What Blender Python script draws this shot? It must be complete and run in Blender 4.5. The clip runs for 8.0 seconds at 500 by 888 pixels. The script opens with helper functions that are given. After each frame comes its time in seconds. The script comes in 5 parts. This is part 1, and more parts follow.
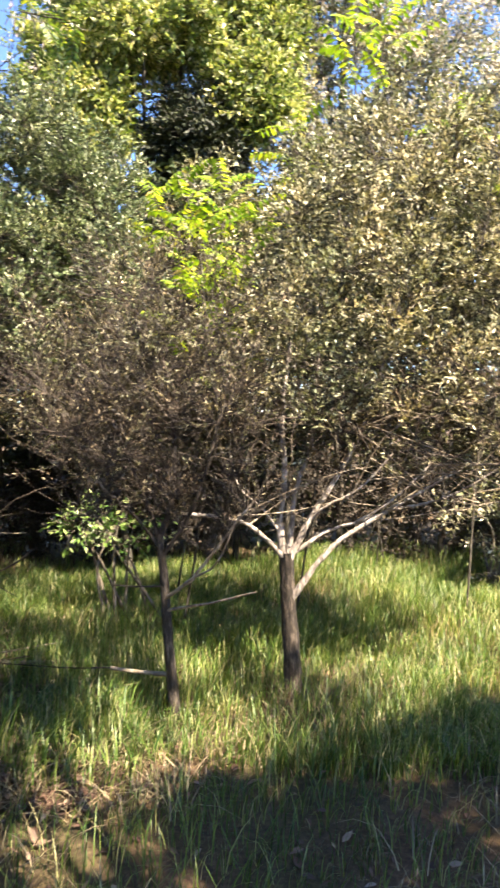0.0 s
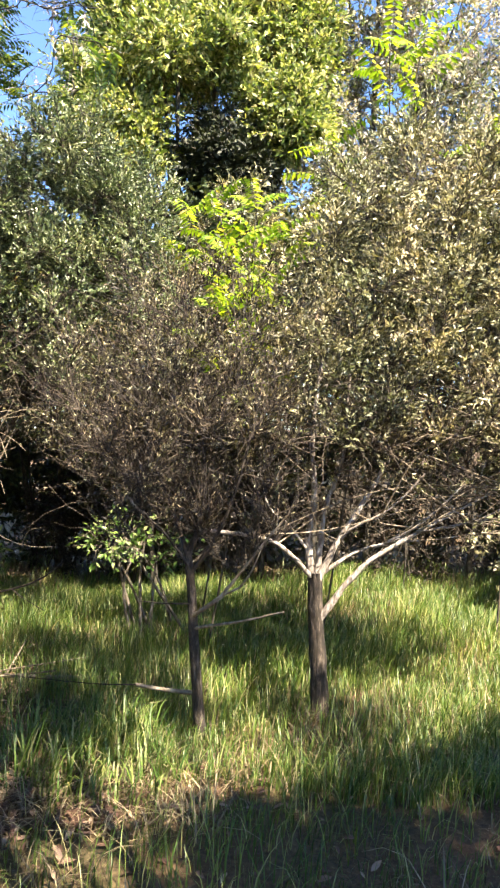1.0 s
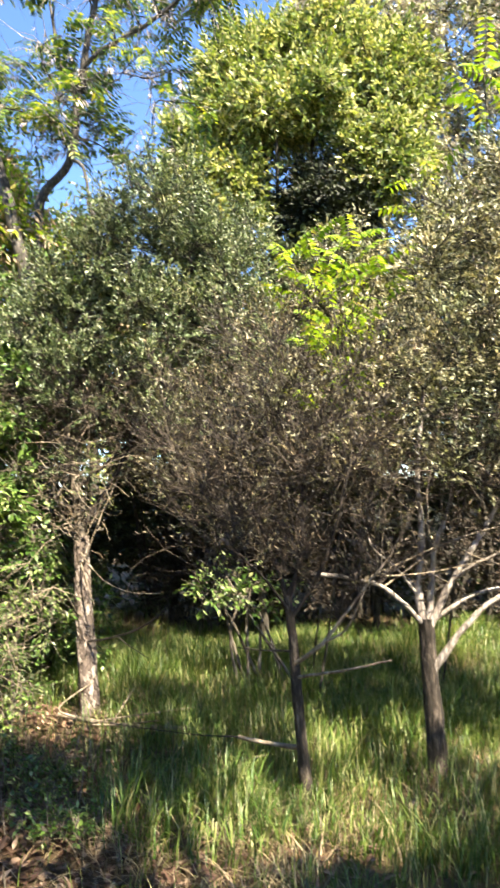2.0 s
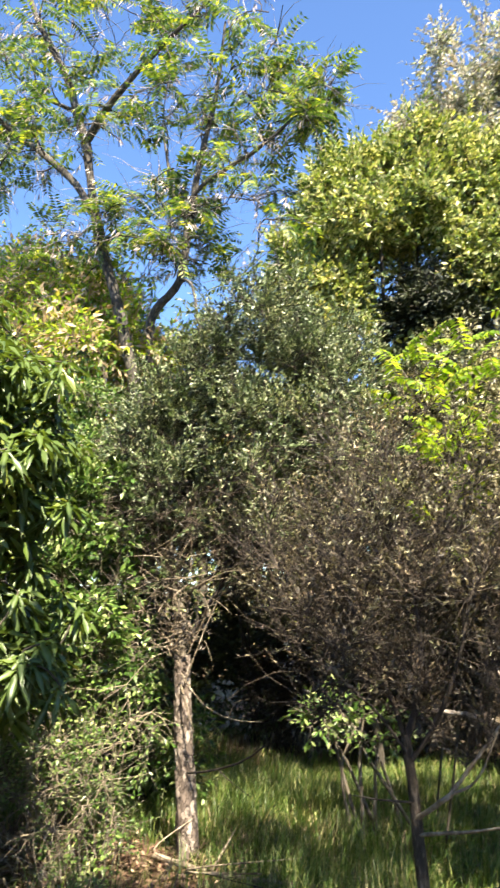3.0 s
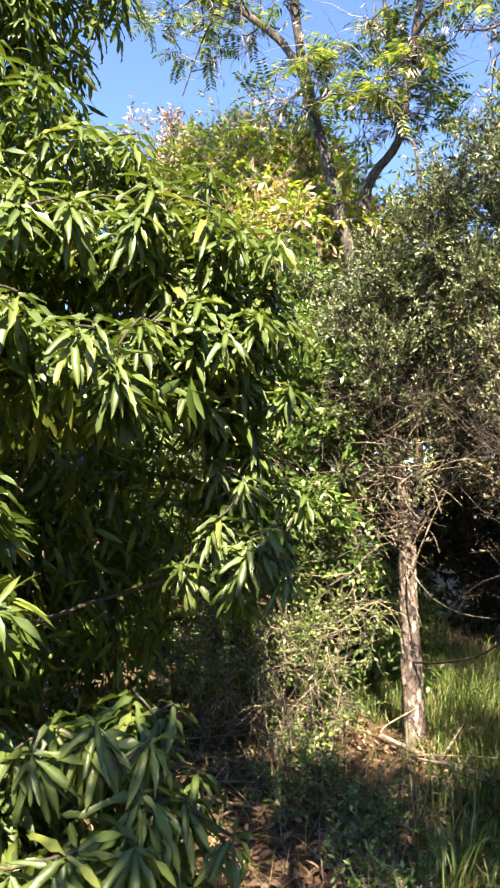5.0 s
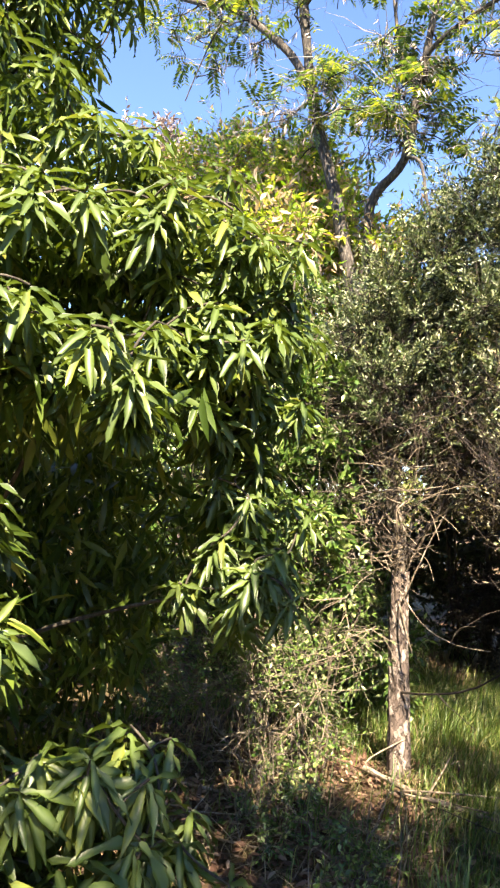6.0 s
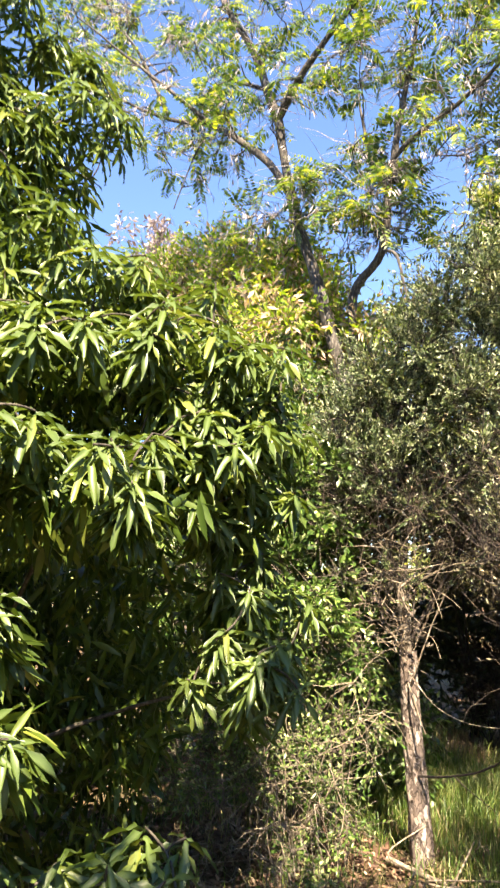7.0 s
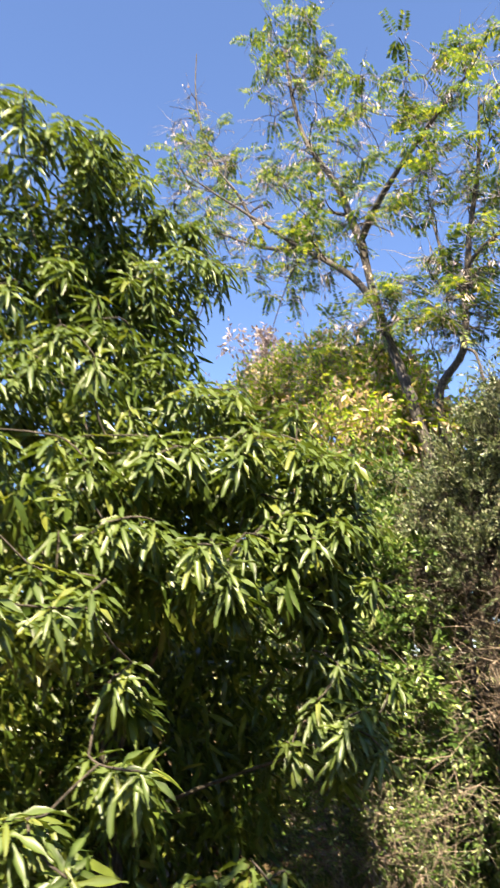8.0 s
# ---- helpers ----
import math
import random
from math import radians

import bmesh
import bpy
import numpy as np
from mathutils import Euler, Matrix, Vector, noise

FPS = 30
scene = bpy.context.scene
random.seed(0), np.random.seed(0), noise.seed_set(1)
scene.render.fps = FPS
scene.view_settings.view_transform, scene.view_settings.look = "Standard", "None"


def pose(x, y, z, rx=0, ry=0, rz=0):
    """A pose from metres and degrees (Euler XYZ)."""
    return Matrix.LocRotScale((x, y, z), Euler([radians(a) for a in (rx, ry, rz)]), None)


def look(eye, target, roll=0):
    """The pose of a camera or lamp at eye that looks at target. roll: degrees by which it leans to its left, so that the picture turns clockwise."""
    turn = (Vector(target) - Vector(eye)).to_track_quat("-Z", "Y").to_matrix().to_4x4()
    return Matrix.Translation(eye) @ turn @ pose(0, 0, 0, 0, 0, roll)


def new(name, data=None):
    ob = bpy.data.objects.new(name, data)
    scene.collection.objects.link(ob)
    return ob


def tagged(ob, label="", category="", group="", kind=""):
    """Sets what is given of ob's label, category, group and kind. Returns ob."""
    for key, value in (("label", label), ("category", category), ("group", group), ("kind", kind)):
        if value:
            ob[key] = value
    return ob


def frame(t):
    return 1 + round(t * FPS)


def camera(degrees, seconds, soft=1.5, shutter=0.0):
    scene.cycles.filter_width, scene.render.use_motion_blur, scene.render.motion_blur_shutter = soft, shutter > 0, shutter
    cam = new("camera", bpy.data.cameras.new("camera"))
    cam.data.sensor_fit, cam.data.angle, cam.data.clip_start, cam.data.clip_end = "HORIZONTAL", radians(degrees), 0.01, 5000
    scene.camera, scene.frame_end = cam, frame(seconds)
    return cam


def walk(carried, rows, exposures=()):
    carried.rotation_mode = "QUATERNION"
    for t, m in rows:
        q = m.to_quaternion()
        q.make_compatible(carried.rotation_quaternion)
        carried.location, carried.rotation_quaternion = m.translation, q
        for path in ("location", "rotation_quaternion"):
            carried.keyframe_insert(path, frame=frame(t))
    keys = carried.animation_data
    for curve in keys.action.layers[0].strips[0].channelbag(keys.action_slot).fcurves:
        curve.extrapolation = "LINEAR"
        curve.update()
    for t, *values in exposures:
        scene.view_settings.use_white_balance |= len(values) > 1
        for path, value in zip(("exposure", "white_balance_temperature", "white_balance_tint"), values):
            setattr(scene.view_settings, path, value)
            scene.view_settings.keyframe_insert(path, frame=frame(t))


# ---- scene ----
cam = camera(38.3, 8.0, soft=2.3, shutter=0.25)
PATH = [
    (0, (0.819, 0.029, 1.526), (0.495, 2.0, 1.435), -0.6),
    (0.2, (0.81, -0.002, 1.52), (0.395, 1.953, 1.448), 0.4),
    (0.5, (0.799, 0.003, 1.527), (0.338, 1.949, 1.497), -0.0),
    (1, (0.784, 0.032, 1.528), (0.395, 1.994, 1.486), 0.3),
    (1.2, (0.784, 0.037, 1.527), (0.391, 1.998, 1.504), 0.4),
    (2.3, (0.877, 0.244, 1.445), (0.042, 2.047, 1.679), -1.6),
    (2.5, (0.85, 0.281, 1.459), (-0.035, 2.041, 1.803), -1.0),
    (2.8, (0.818, 0.331, 1.496), (-0.091, 2.063, 1.911), -0.7),
    (3, (0.8, 0.357, 1.514), (-0.155, 2.067, 1.917), -0.8),
    (3.5, (0.744, 0.432, 1.553), (-0.484, 1.994, 1.777), -0.7),
    (4, (0.725, 0.449, 1.549), (-0.581, 1.951, 1.751), -0.1),
    (4.5, (0.697, 0.451, 1.541), (-0.638, 1.931, 1.714), -0.8),
    (5, (0.599, 0.516, 1.533), (-0.836, 1.906, 1.625), 0.5),
    (5.2, (0.556, 0.53, 1.528), (-0.893, 1.903, 1.659), -0.2),
    (6.3, (0.373, 0.514, 1.589), (-0.99, 1.972, 1.716), 4.2),
    (6.5, (0.361, 0.509, 1.623), (-1.001, 1.965, 1.779), 2.8),
    (6.8, (0.437, 0.443, 1.63), (-0.923, 1.887, 1.884), 0.8),
    (7, (0.538, 0.431, 1.602), (-0.837, 1.843, 1.946), 0.0),
    (7.5, (0.815, 0.375, 1.573), (-0.655, 1.661, 2.004), 0.9),
    (8, (1.06, 0.174, 1.518), (-0.485, 1.297, 2.11), -1.0),
]
walk(cam, [(t, look(eye, target, roll)) for t, eye, target, roll in PATH], [(0.0, 2.62, 6750, 15), (1.0, 2.62, 6650, 13), (2.5, 2.38, 6600, 9), (3.5, 2.27, 6650, 9.5), (4.5, 2.43, 6900, 14), (5.2, 2.49, 6950, 16.5), (6.4, 2.6, 7050, 16.5), (7.2, 2.47, 7100, 16), (8.0, 2.14, 7150, 16)])

# ---- world, sun ----
SUN_TO = Vector((0.47, -0.39, 0.79)).normalized()
world = bpy.data.worlds.new("sky")
scene.world = world
world.use_nodes = True
wn = world.node_tree.nodes
sky = wn.new("ShaderNodeTexSky")
sky.sky_type = "NISHITA"
sky.sun_disc = False
sky.sun_elevation = math.asin(SUN_TO.z)
sky.sun_rotation = math.atan2(SUN_TO.x, SUN_TO.y)
sky.altitude = 2500
sky.air_density, sky.dust_density, sky.ozone_density = 1.0, 0.0, 7.0
wn["Background"].inputs["Strength"].default_value = 0.093
world.node_tree.links.new(sky.outputs[0], wn["Background"].inputs["Color"])
sun = new("sun", bpy.data.lights.new("sun", "SUN"))
sun.data.energy, sun.data.angle, sun.data.color = 5.2, radians(0.53), (1.0, 0.9, 0.68)
sun.matrix_world = look((0, -10, 17), Vector((0, -10, 17)) - SUN_TO)


# ---- materials ----
def nodes_of(name):
    m = bpy.data.materials.new(name)
    m.use_nodes = True
    return m, m.node_tree.nodes, m.node_tree.links, m.node_tree.nodes["Principled BSDF"]


def ramp(nodes, stops):
    r = nodes.new("ShaderNodeValToRGB")
    e = r.color_ramp.elements
    while len(e) < len(stops):
        e.new(0.5)
    for el, (p, c) in zip(e, stops):
        el.position, el.color = p, (*c, 1)
    return r


def leaf_material(name, stops, rough=0.45, thin=0.3, glow=(1.25, 1.3, 0.5), rib=None, spec=0.5, per_object=False, patch=0.0):
    """Leaf: a colour for each leaf, blotches, gloss and light that comes through."""
    m, n, l, p = nodes_of(name)
    if per_object:
        src = n.new("ShaderNodeObjectInfo").outputs["Random"]
    else:
        src = n.new("ShaderNodeNewGeometry").outputs["Random Per Island"]
    r = ramp(n, stops)
    l.new(src, r.inputs[0])
    geo = n.new("ShaderNodeNewGeometry")
    tex = n.new("ShaderNodeTexNoise")
    tex.inputs["Scale"].default_value, tex.inputs["Detail"].default_value = 26, 3
    l.new(geo.outputs["Position"], tex.inputs["Vector"])
    mul = n.new("ShaderNodeMix")
    mul.data_type, mul.blend_type = "RGBA", "MULTIPLY"
    mul.inputs["Factor"].default_value = 0.45
    tone = ramp(n, [(0.3, (0.6, 0.6, 0.6)), (0.7, (1.25, 1.25, 1.2))])
    l.new(tex.outputs[0], tone.inputs[0])
    l.new(r.outputs[0], mul.inputs["A"])
    l.new(tone.outputs[0], mul.inputs["B"])
    col = mul.outputs["Result"]
    if patch:
        wide = n.new("ShaderNodeTexNoise")
        wide.inputs["Scale"].default_value, wide.inputs["Detail"].default_value = 2.6, 4
        wide.inputs["Roughness"].default_value = 0.6
        l.new(geo.outputs["Position"], wide.inputs["Vector"])
        shift = ramp(n, [(0.36, (0.5, 0.62, 0.5)), (0.5, (0.95, 0.97, 0.9)), (0.64, (1.4, 1.28, 1.2))])
        l.new(wide.outputs[0], shift.inputs[0])
        mp = n.new("ShaderNodeMix")
        mp.data_type, mp.blend_type = "RGBA", "MULTIPLY"
        mp.inputs["Factor"].default_value = patch
        l.new(col, mp.inputs["A"])
        l.new(shift.outputs[0], mp.inputs["B"])
        col = mp.outputs["Result"]
    if rib:
        at = n.new("ShaderNodeAttribute")
        at.attribute_name = "rib"
        mr = n.new("ShaderNodeMix")
        mr.data_type = "RGBA"
        l.new(at.outputs["Fac"], mr.inputs["Factor"])
        l.new(col, mr.inputs["A"])
        mr.inputs["B"].default_value = (*rib, 1)
        col = mr.outputs["Result"]
    l.new(col, p.inputs["Base Color"])
    p.inputs["Roughness"].default_value = rough
    p.inputs["Specular IOR Level"].default_value = spec
    tr = n.new("ShaderNodeBsdfTranslucent")
    g = n.new("ShaderNodeMix")
    g.data_type, g.blend_type = "RGBA", "MULTIPLY"
    g.inputs["Factor"].default_value = 1
    l.new(col, g.inputs["A"])
    g.inputs["B"].default_value = (*glow, 1)
    l.new(g.outputs["Result"], tr.inputs["Color"])
    mix = n.new("ShaderNodeMixShader")
    mix.inputs[0].default_value = thin
    l.new(p.outputs[0], mix.inputs[1])
    l.new(tr.outputs[0], mix.inputs[2])
    l.new(mix.outputs[0], n["Material Output"].inputs["Surface"])
    return m


def bark_material(name, dark, light, pale, scale=14, bump=0.5):
    """Bark: long furrows, lichen patches and fine grain."""
    m, n, l, p = nodes_of(name)
    co = n.new("ShaderNodeTexCoord")
    mp = n.new("ShaderNodeMapping")
    mp.inputs["Scale"].default_value = (1, 1, 0.22)
    l.new(co.outputs["Object"], mp.inputs["Vector"])
    furrow = n.new("ShaderNodeTexNoise")
    furrow.inputs["Scale"].default_value, furrow.inputs["Detail"].default_value = scale * 4, 6
    furrow.inputs["Roughness"].default_value = 0.7
    l.new(mp.outputs[0], furrow.inputs["Vector"])
    patch = n.new("ShaderNodeTexNoise")
    patch.inputs["Scale"].default_value, patch.inputs["Detail"].default_value = scale * 0.6, 4
    l.new(co.outputs["Object"], patch.inputs["Vector"])
    c1 = ramp(n, [(0.35, dark), (0.52, light), (0.7, pale)])
    l.new(furrow.outputs[0], c1.inputs[0])
    c2 = ramp(n, [(0.4, (0.72, 0.7, 0.66)), (0.65, (1.15, 1.15, 1.12))])
    l.new(patch.outputs[0], c2.inputs[0])
    mul = n.new("ShaderNodeMix")
    mul.data_type, mul.blend_type = "RGBA", "MULTIPLY"
    mul.inputs["Factor"].default_value = 1
    l.new(c1.outputs[0], mul.inputs["A"])
    l.new(c2.outputs[0], mul.inputs["B"])
    l.new(mul.outputs["Result"], p.inputs["Base Color"])
    p.inputs["Roughness"].default_value = 0.9
    b = n.new("ShaderNodeBump")
    b.inputs["Strength"].default_value, b.inputs["Distance"].default_value = bump, 0.012
    l.new(furrow.outputs[0], b.inputs["Height"])
    l.new(b.outputs[0], p.inputs["Normal"])
    return m


def plated_bark(name, dark, light, pale):
    """Bark broken into small upright flakes with dark cracks between them."""
    m, n, l, p = nodes_of(name)
    co = n.new("ShaderNodeTexCoord")
    warp = n.new("ShaderNodeTexNoise")
    warp.inputs["Scale"].default_value, warp.inputs["Detail"].default_value = 24, 4
    l.new(co.outputs["Object"], warp.inputs["Vector"])
    add = n.new("ShaderNodeVectorMath")
    add.operation = "MULTIPLY_ADD"
    l.new(warp.outputs["Color"], add.inputs[0])
    add.inputs[1].default_value = (0.05, 0.05, 0.1)
    l.new(co.outputs["Object"], add.inputs[2])
    mp = n.new("ShaderNodeMapping")
    mp.inputs["Scale"].default_value = (1, 1, 0.4)
    l.new(add.outputs[0], mp.inputs["Vector"])
    edge, cell = n.new("ShaderNodeTexVoronoi"), n.new("ShaderNodeTexVoronoi")
    edge.feature = "DISTANCE_TO_EDGE"
    for v in (edge, cell):
        v.inputs["Scale"].default_value = 44
        l.new(mp.outputs[0], v.inputs["Vector"])
    fine = n.new("ShaderNodeTexNoise")
    fine.inputs["Scale"].default_value, fine.inputs["Detail"].default_value = 130, 5
    l.new(mp.outputs[0], fine.inputs["Vector"])
    sep = n.new("ShaderNodeSeparateColor")
    l.new(cell.outputs["Color"], sep.inputs[0])
    mixv = n.new("ShaderNodeMix")
    mixv.inputs["Factor"].default_value = 0.5
    l.new(sep.outputs[0], mixv.inputs["A"])
    l.new(fine.outputs[0], mixv.inputs["B"])
    c1 = ramp(n, [(0.22, tuple(0.6 * a + 0.4 * b for a, b in zip(dark, light))), (0.5, light), (0.75, pale)])
    l.new(mixv.outputs["Result"], c1.inputs[0])
    crack = ramp(n, [(0.0, (0.2, 0.17, 0.15)), (0.09, (1, 1, 1))])
    l.new(edge.outputs["Distance"], crack.inputs[0])
    mul = n.new("ShaderNodeMix")
    mul.data_type, mul.blend_type = "RGBA", "MULTIPLY"
    mul.inputs["Factor"].default_value = 1
    l.new(c1.outputs[0], mul.inputs["A"])
    l.new(crack.outputs[0], mul.inputs["B"])
    l.new(mul.outputs["Result"], p.inputs["Base Color"])
    p.inputs["Roughness"].default_value = 0.9
    h = n.new("ShaderNodeMath")
    h.operation = "MULTIPLY_ADD"
    l.new(fine.outputs[0], h.inputs[0])
    h.inputs[1].default_value = 0.25
    l.new(crack.outputs[0], h.inputs[2])
    b = n.new("ShaderNodeBump")
    b.inputs["Strength"].default_value, b.inputs["Distance"].default_value = 0.8, 0.005
    l.new(h.outputs[0], b.inputs["Height"])
    l.new(b.outputs[0], p.inputs["Normal"])
    return m


def ground_material():
    m, n, l, p = nodes_of("soil_and_thatch")
    geo = n.new("ShaderNodeNewGeometry")
    big = n.new("ShaderNodeTexNoise")
    big.inputs["Scale"].default_value, big.inputs["Detail"].default_value = 1.3, 5
    fine = n.new("ShaderNodeTexNoise")
    fine.inputs["Scale"].default_value, fine.inputs["Detail"].default_value = 38, 8
    fine.inputs["Roughness"].default_value = 0.75
    for t in (big, fine):
        l.new(geo.outputs["Position"], t.inputs["Vector"])
    c1 = ramp(n, [(0.3, (0.028, 0.018, 0.011)), (0.5, (0.085, 0.054, 0.031)), (0.72, (0.2, 0.145, 0.088))])
    l.new(fine.outputs[0], c1.inputs[0])
    c2 = ramp(n, [(0.38, (0.75, 0.85, 0.55)), (0.6, (1.15, 1.0, 0.85))])
    l.new(big.outputs[0], c2.inputs[0])
    mul = n.new("ShaderNodeMix")
    mul.data_type, mul.blend_type = "RGBA", "MULTIPLY"
    mul.inputs["Factor"].default_value = 1
    l.new(c1.outputs[0], mul.inputs["A"])
    l.new(c2.outputs[0], mul.inputs["B"])
    l.new(mul.outputs["Result"], p.inputs["Base Color"])
    p.inputs["Roughness"].default_value = 0.95
    b = n.new("ShaderNodeBump")
    b.inputs["Strength"].default_value, b.inputs["Distance"].default_value = 0.8, 0.02
    l.new(fine.outputs[0], b.inputs["Height"])
    l.new(b.outputs[0], p.inputs["Normal"])
    return m


MAT_GROUND = ground_material()
MAT_GRASS = leaf_material("grass_blades", [(0.0, (0.03, 0.07, 0.012)), (0.35, (0.075, 0.14, 0.024)), (0.68, (0.15, 0.21, 0.045)), (0.86, (0.26, 0.28, 0.1)), (1.0, (0.46, 0.41, 0.23))], 0.45, 0.3, patch=0.7)
MAT_STRAW = leaf_material("dry_grass", [(0.0, (0.07, 0.046, 0.027)), (0.5, (0.17, 0.125, 0.075)), (1.0, (0.36, 0.29, 0.19))], 0.6, 0.12, (1.1, 1.05, 0.8), patch=0.6)
MAT_LITTER = leaf_material("leaf_litter", [(0.0, (0.045, 0.024, 0.016)), (0.45, (0.11, 0.056, 0.037)), (0.8, (0.21, 0.125, 0.083)), (1.0, (0.4, 0.29, 0.21))], 0.7, 0.05, (1, 1, 1))
MAT_OLIVE = leaf_material("olive_leaves", [(0.0, (0.022, 0.022, 0.01)), (0.24, (0.066, 0.066, 0.028)), (0.48, (0.19, 0.18, 0.09)), (0.74, (0.46, 0.42, 0.28)), (1.0, (0.8, 0.74, 0.6))], 0.38, 0.22, (1.1, 1.12, 0.65), spec=0.6, patch=0.9)
MAT_OLIVE_GREEN = leaf_material("green_olive_leaves", [(0.0, (0.02, 0.032, 0.012)), (0.3, (0.056, 0.083, 0.032)), (0.58, (0.135, 0.18, 0.075)), (0.84, (0.31, 0.35, 0.2)), (1.0, (0.58, 0.58, 0.44))], 0.38, 0.2, (1.1, 1.15, 0.6), spec=0.6, patch=0.8)
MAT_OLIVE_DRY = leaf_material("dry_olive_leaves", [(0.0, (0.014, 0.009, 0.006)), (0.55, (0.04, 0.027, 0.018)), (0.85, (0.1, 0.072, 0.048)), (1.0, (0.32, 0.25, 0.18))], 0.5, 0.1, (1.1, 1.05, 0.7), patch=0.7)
MAT_GLOSSY = leaf_material("long_glossy_leaves", [(0.0, (0.032, 0.06, 0.01)), (0.45, (0.06, 0.1, 0.015)), (0.85, (0.103, 0.147, 0.023)), (1.0, (0.2, 0.22, 0.04))], 0.38, 0.3, (1.25, 1.25, 0.45), rib=(0.13, 0.18, 0.07), spec=0.45)
MAT_GLOSSY_PIECE = leaf_material("long_glossy_leaf_single", [(0.0, (0.032, 0.06, 0.01)), (0.45, (0.06, 0.1, 0.015)), (0.85, (0.103, 0.147, 0.023)), (1.0, (0.2, 0.22, 0.04))], 0.38, 0.3, (1.25, 1.25, 0.45), rib=(0.13, 0.18, 0.07), spec=0.45, per_object=True)
MAT_SHRUB = leaf_material("shrub_leaves", [(0.0, (0.03, 0.066, 0.013)), (0.45, (0.08, 0.15, 0.03)), (0.8, (0.18, 0.27, 0.065)), (1.0, (0.46, 0.49, 0.25))], 0.36, 0.2, (1.15, 1.25, 0.55), spec=0.5, patch=0.6)
MAT_YELLOW = leaf_material("yellow_green_leaves", [(0.0, (0.12, 0.22, 0.022)), (0.5, (0.25, 0.37, 0.035)), (0.86, (0.43, 0.52, 0.06)), (1.0, (0.62, 0.46, 0.2))], 0.45, 0.52, (1.15, 1.15, 0.45), patch=0.6)
MAT_LOCUST = leaf_material("feathery_leaves", [(0.0, (0.03, 0.065, 0.02)), (0.45, (0.085, 0.15, 0.035)), (0.78, (0.2, 0.27, 0.045)), (1.0, (0.5, 0.5, 0.05))], 0.4, 0.45, (1.15, 1.15, 0.6), patch=0.5)
MAT_PODS = leaf_material("dry_seed_pods", [(0.0, (0.3, 0.22, 0.2)), (0.5, (0.46, 0.37, 0.34)), (1.0, (0.66, 0.58, 0.54))], 0.6, 0.2, (1.1, 1.0, 0.9))
MAT_DENSE = leaf_material("dense_tree_leaves", [(0.0, (0.06, 0.1, 0.022)), (0.33, (0.17, 0.23, 0.05)), (0.66, (0.36, 0.4, 0.12)), (1.0, (0.72, 0.66, 0.42))], 0.4, 0.42, (1.12, 1.1, 0.6), patch=0.8)
# Dull green with the thicket's shade put into the leaf colour.
MAT_THICKET_SHADE = leaf_material("shaded_thicket_leaves", [(0.0, (0.02, 0.035, 0.012)), (0.5, (0.05, 0.07, 0.025)), (1.0, (0.12, 0.13, 0.06))], 0.5, 0.15)
MAT_SALMON = leaf_material("salmon_dry_leaves", [(0.0, (0.3, 0.2, 0.11)), (0.5, (0.52, 0.38, 0.25)), (1.0, (0.74, 0.6, 0.46))], 0.5, 0.3, (1.1, 1.0, 0.8))
MAT_OLIVE_BROWN = leaf_material("brownish_olive_leaves", [(0.0, (0.02, 0.017, 0.009)), (0.3, (0.055, 0.048, 0.024)), (0.58, (0.13, 0.115, 0.06)), (0.82, (0.27, 0.24, 0.15)), (1.0, (0.6, 0.53, 0.4))], 0.4, 0.2, (1.1, 1.1, 0.65), patch=0.8)
# Near-black leaf colour that paints the shaded hollow in the leafy crown.
MAT_HOLLOW_SHADE = leaf_material("hollow_shade_leaves", [(0.0, (0.008, 0.012, 0.005)), (0.6, (0.018, 0.026, 0.01)), (1.0, (0.045, 0.055, 0.02))], 0.6, 0.08)
# Brown leaves darkened in colour for the shade under the far crowns.
MAT_SHADE_BROWN = leaf_material("shade_brown_leaves", [(0.0, (0.012, 0.008, 0.006)), (0.6, (0.03, 0.02, 0.014)), (1.0, (0.075, 0.052, 0.036))], 0.65, 0.05, (1.1, 1.0, 0.8))
MAT_BLUSH = leaf_material("pinkish_dry_foliage", [(0.0, (0.2, 0.15, 0.14)), (0.5, (0.32, 0.26, 0.25)), (1.0, (0.48, 0.42, 0.4))], 0.6, 0.2, (1.1, 1.0, 0.9))
MAT_PALE = leaf_material("pale_dry_foliage", [(0.0, (0.18, 0.19, 0.11)), (0.35, (0.38, 0.35, 0.27)), (0.7, (0.57, 0.51, 0.46)), (1.0, (0.78, 0.73, 0.7))], 0.5, 0.25, (1.1, 1.05, 0.9), patch=0.7)
BARK_OLIVE = bark_material("olive_bark", (0.07, 0.056, 0.05), (0.34, 0.29, 0.27), (0.7, 0.64, 0.6))
BARK_BROWN = bark_material("brown_twig_bark", (0.01, 0.0075, 0.0065), (0.031, 0.023, 0.02), (0.12, 0.09, 0.076))
BARK_PALE = plated_bark("pale_flaking_bark", (0.035, 0.025, 0.021), (0.17, 0.128, 0.11), (0.42, 0.35, 0.31))
BARK_DARK = bark_material("dark_bark", (0.02, 0.016, 0.013), (0.06, 0.05, 0.04), (0.15, 0.13, 0.11))
BARK_GREY = bark_material("grey_brown_bark", (0.07, 0.055, 0.045), (0.17, 0.14, 0.115), (0.34, 0.3, 0.26))
# Rough brown trunk bark, darkened further for the shade under the crown.
BARK_SHADED = bark_material("shaded_brown_bark", (0.012, 0.009, 0.007), (0.042, 0.031, 0.025), (0.2, 0.155, 0.13), 14, 0.8)
BARK_LOCUST = bark_material("dark_grey_bark", (0.018, 0.015, 0.014), (0.058, 0.05, 0.046), (0.22, 0.19, 0.17))
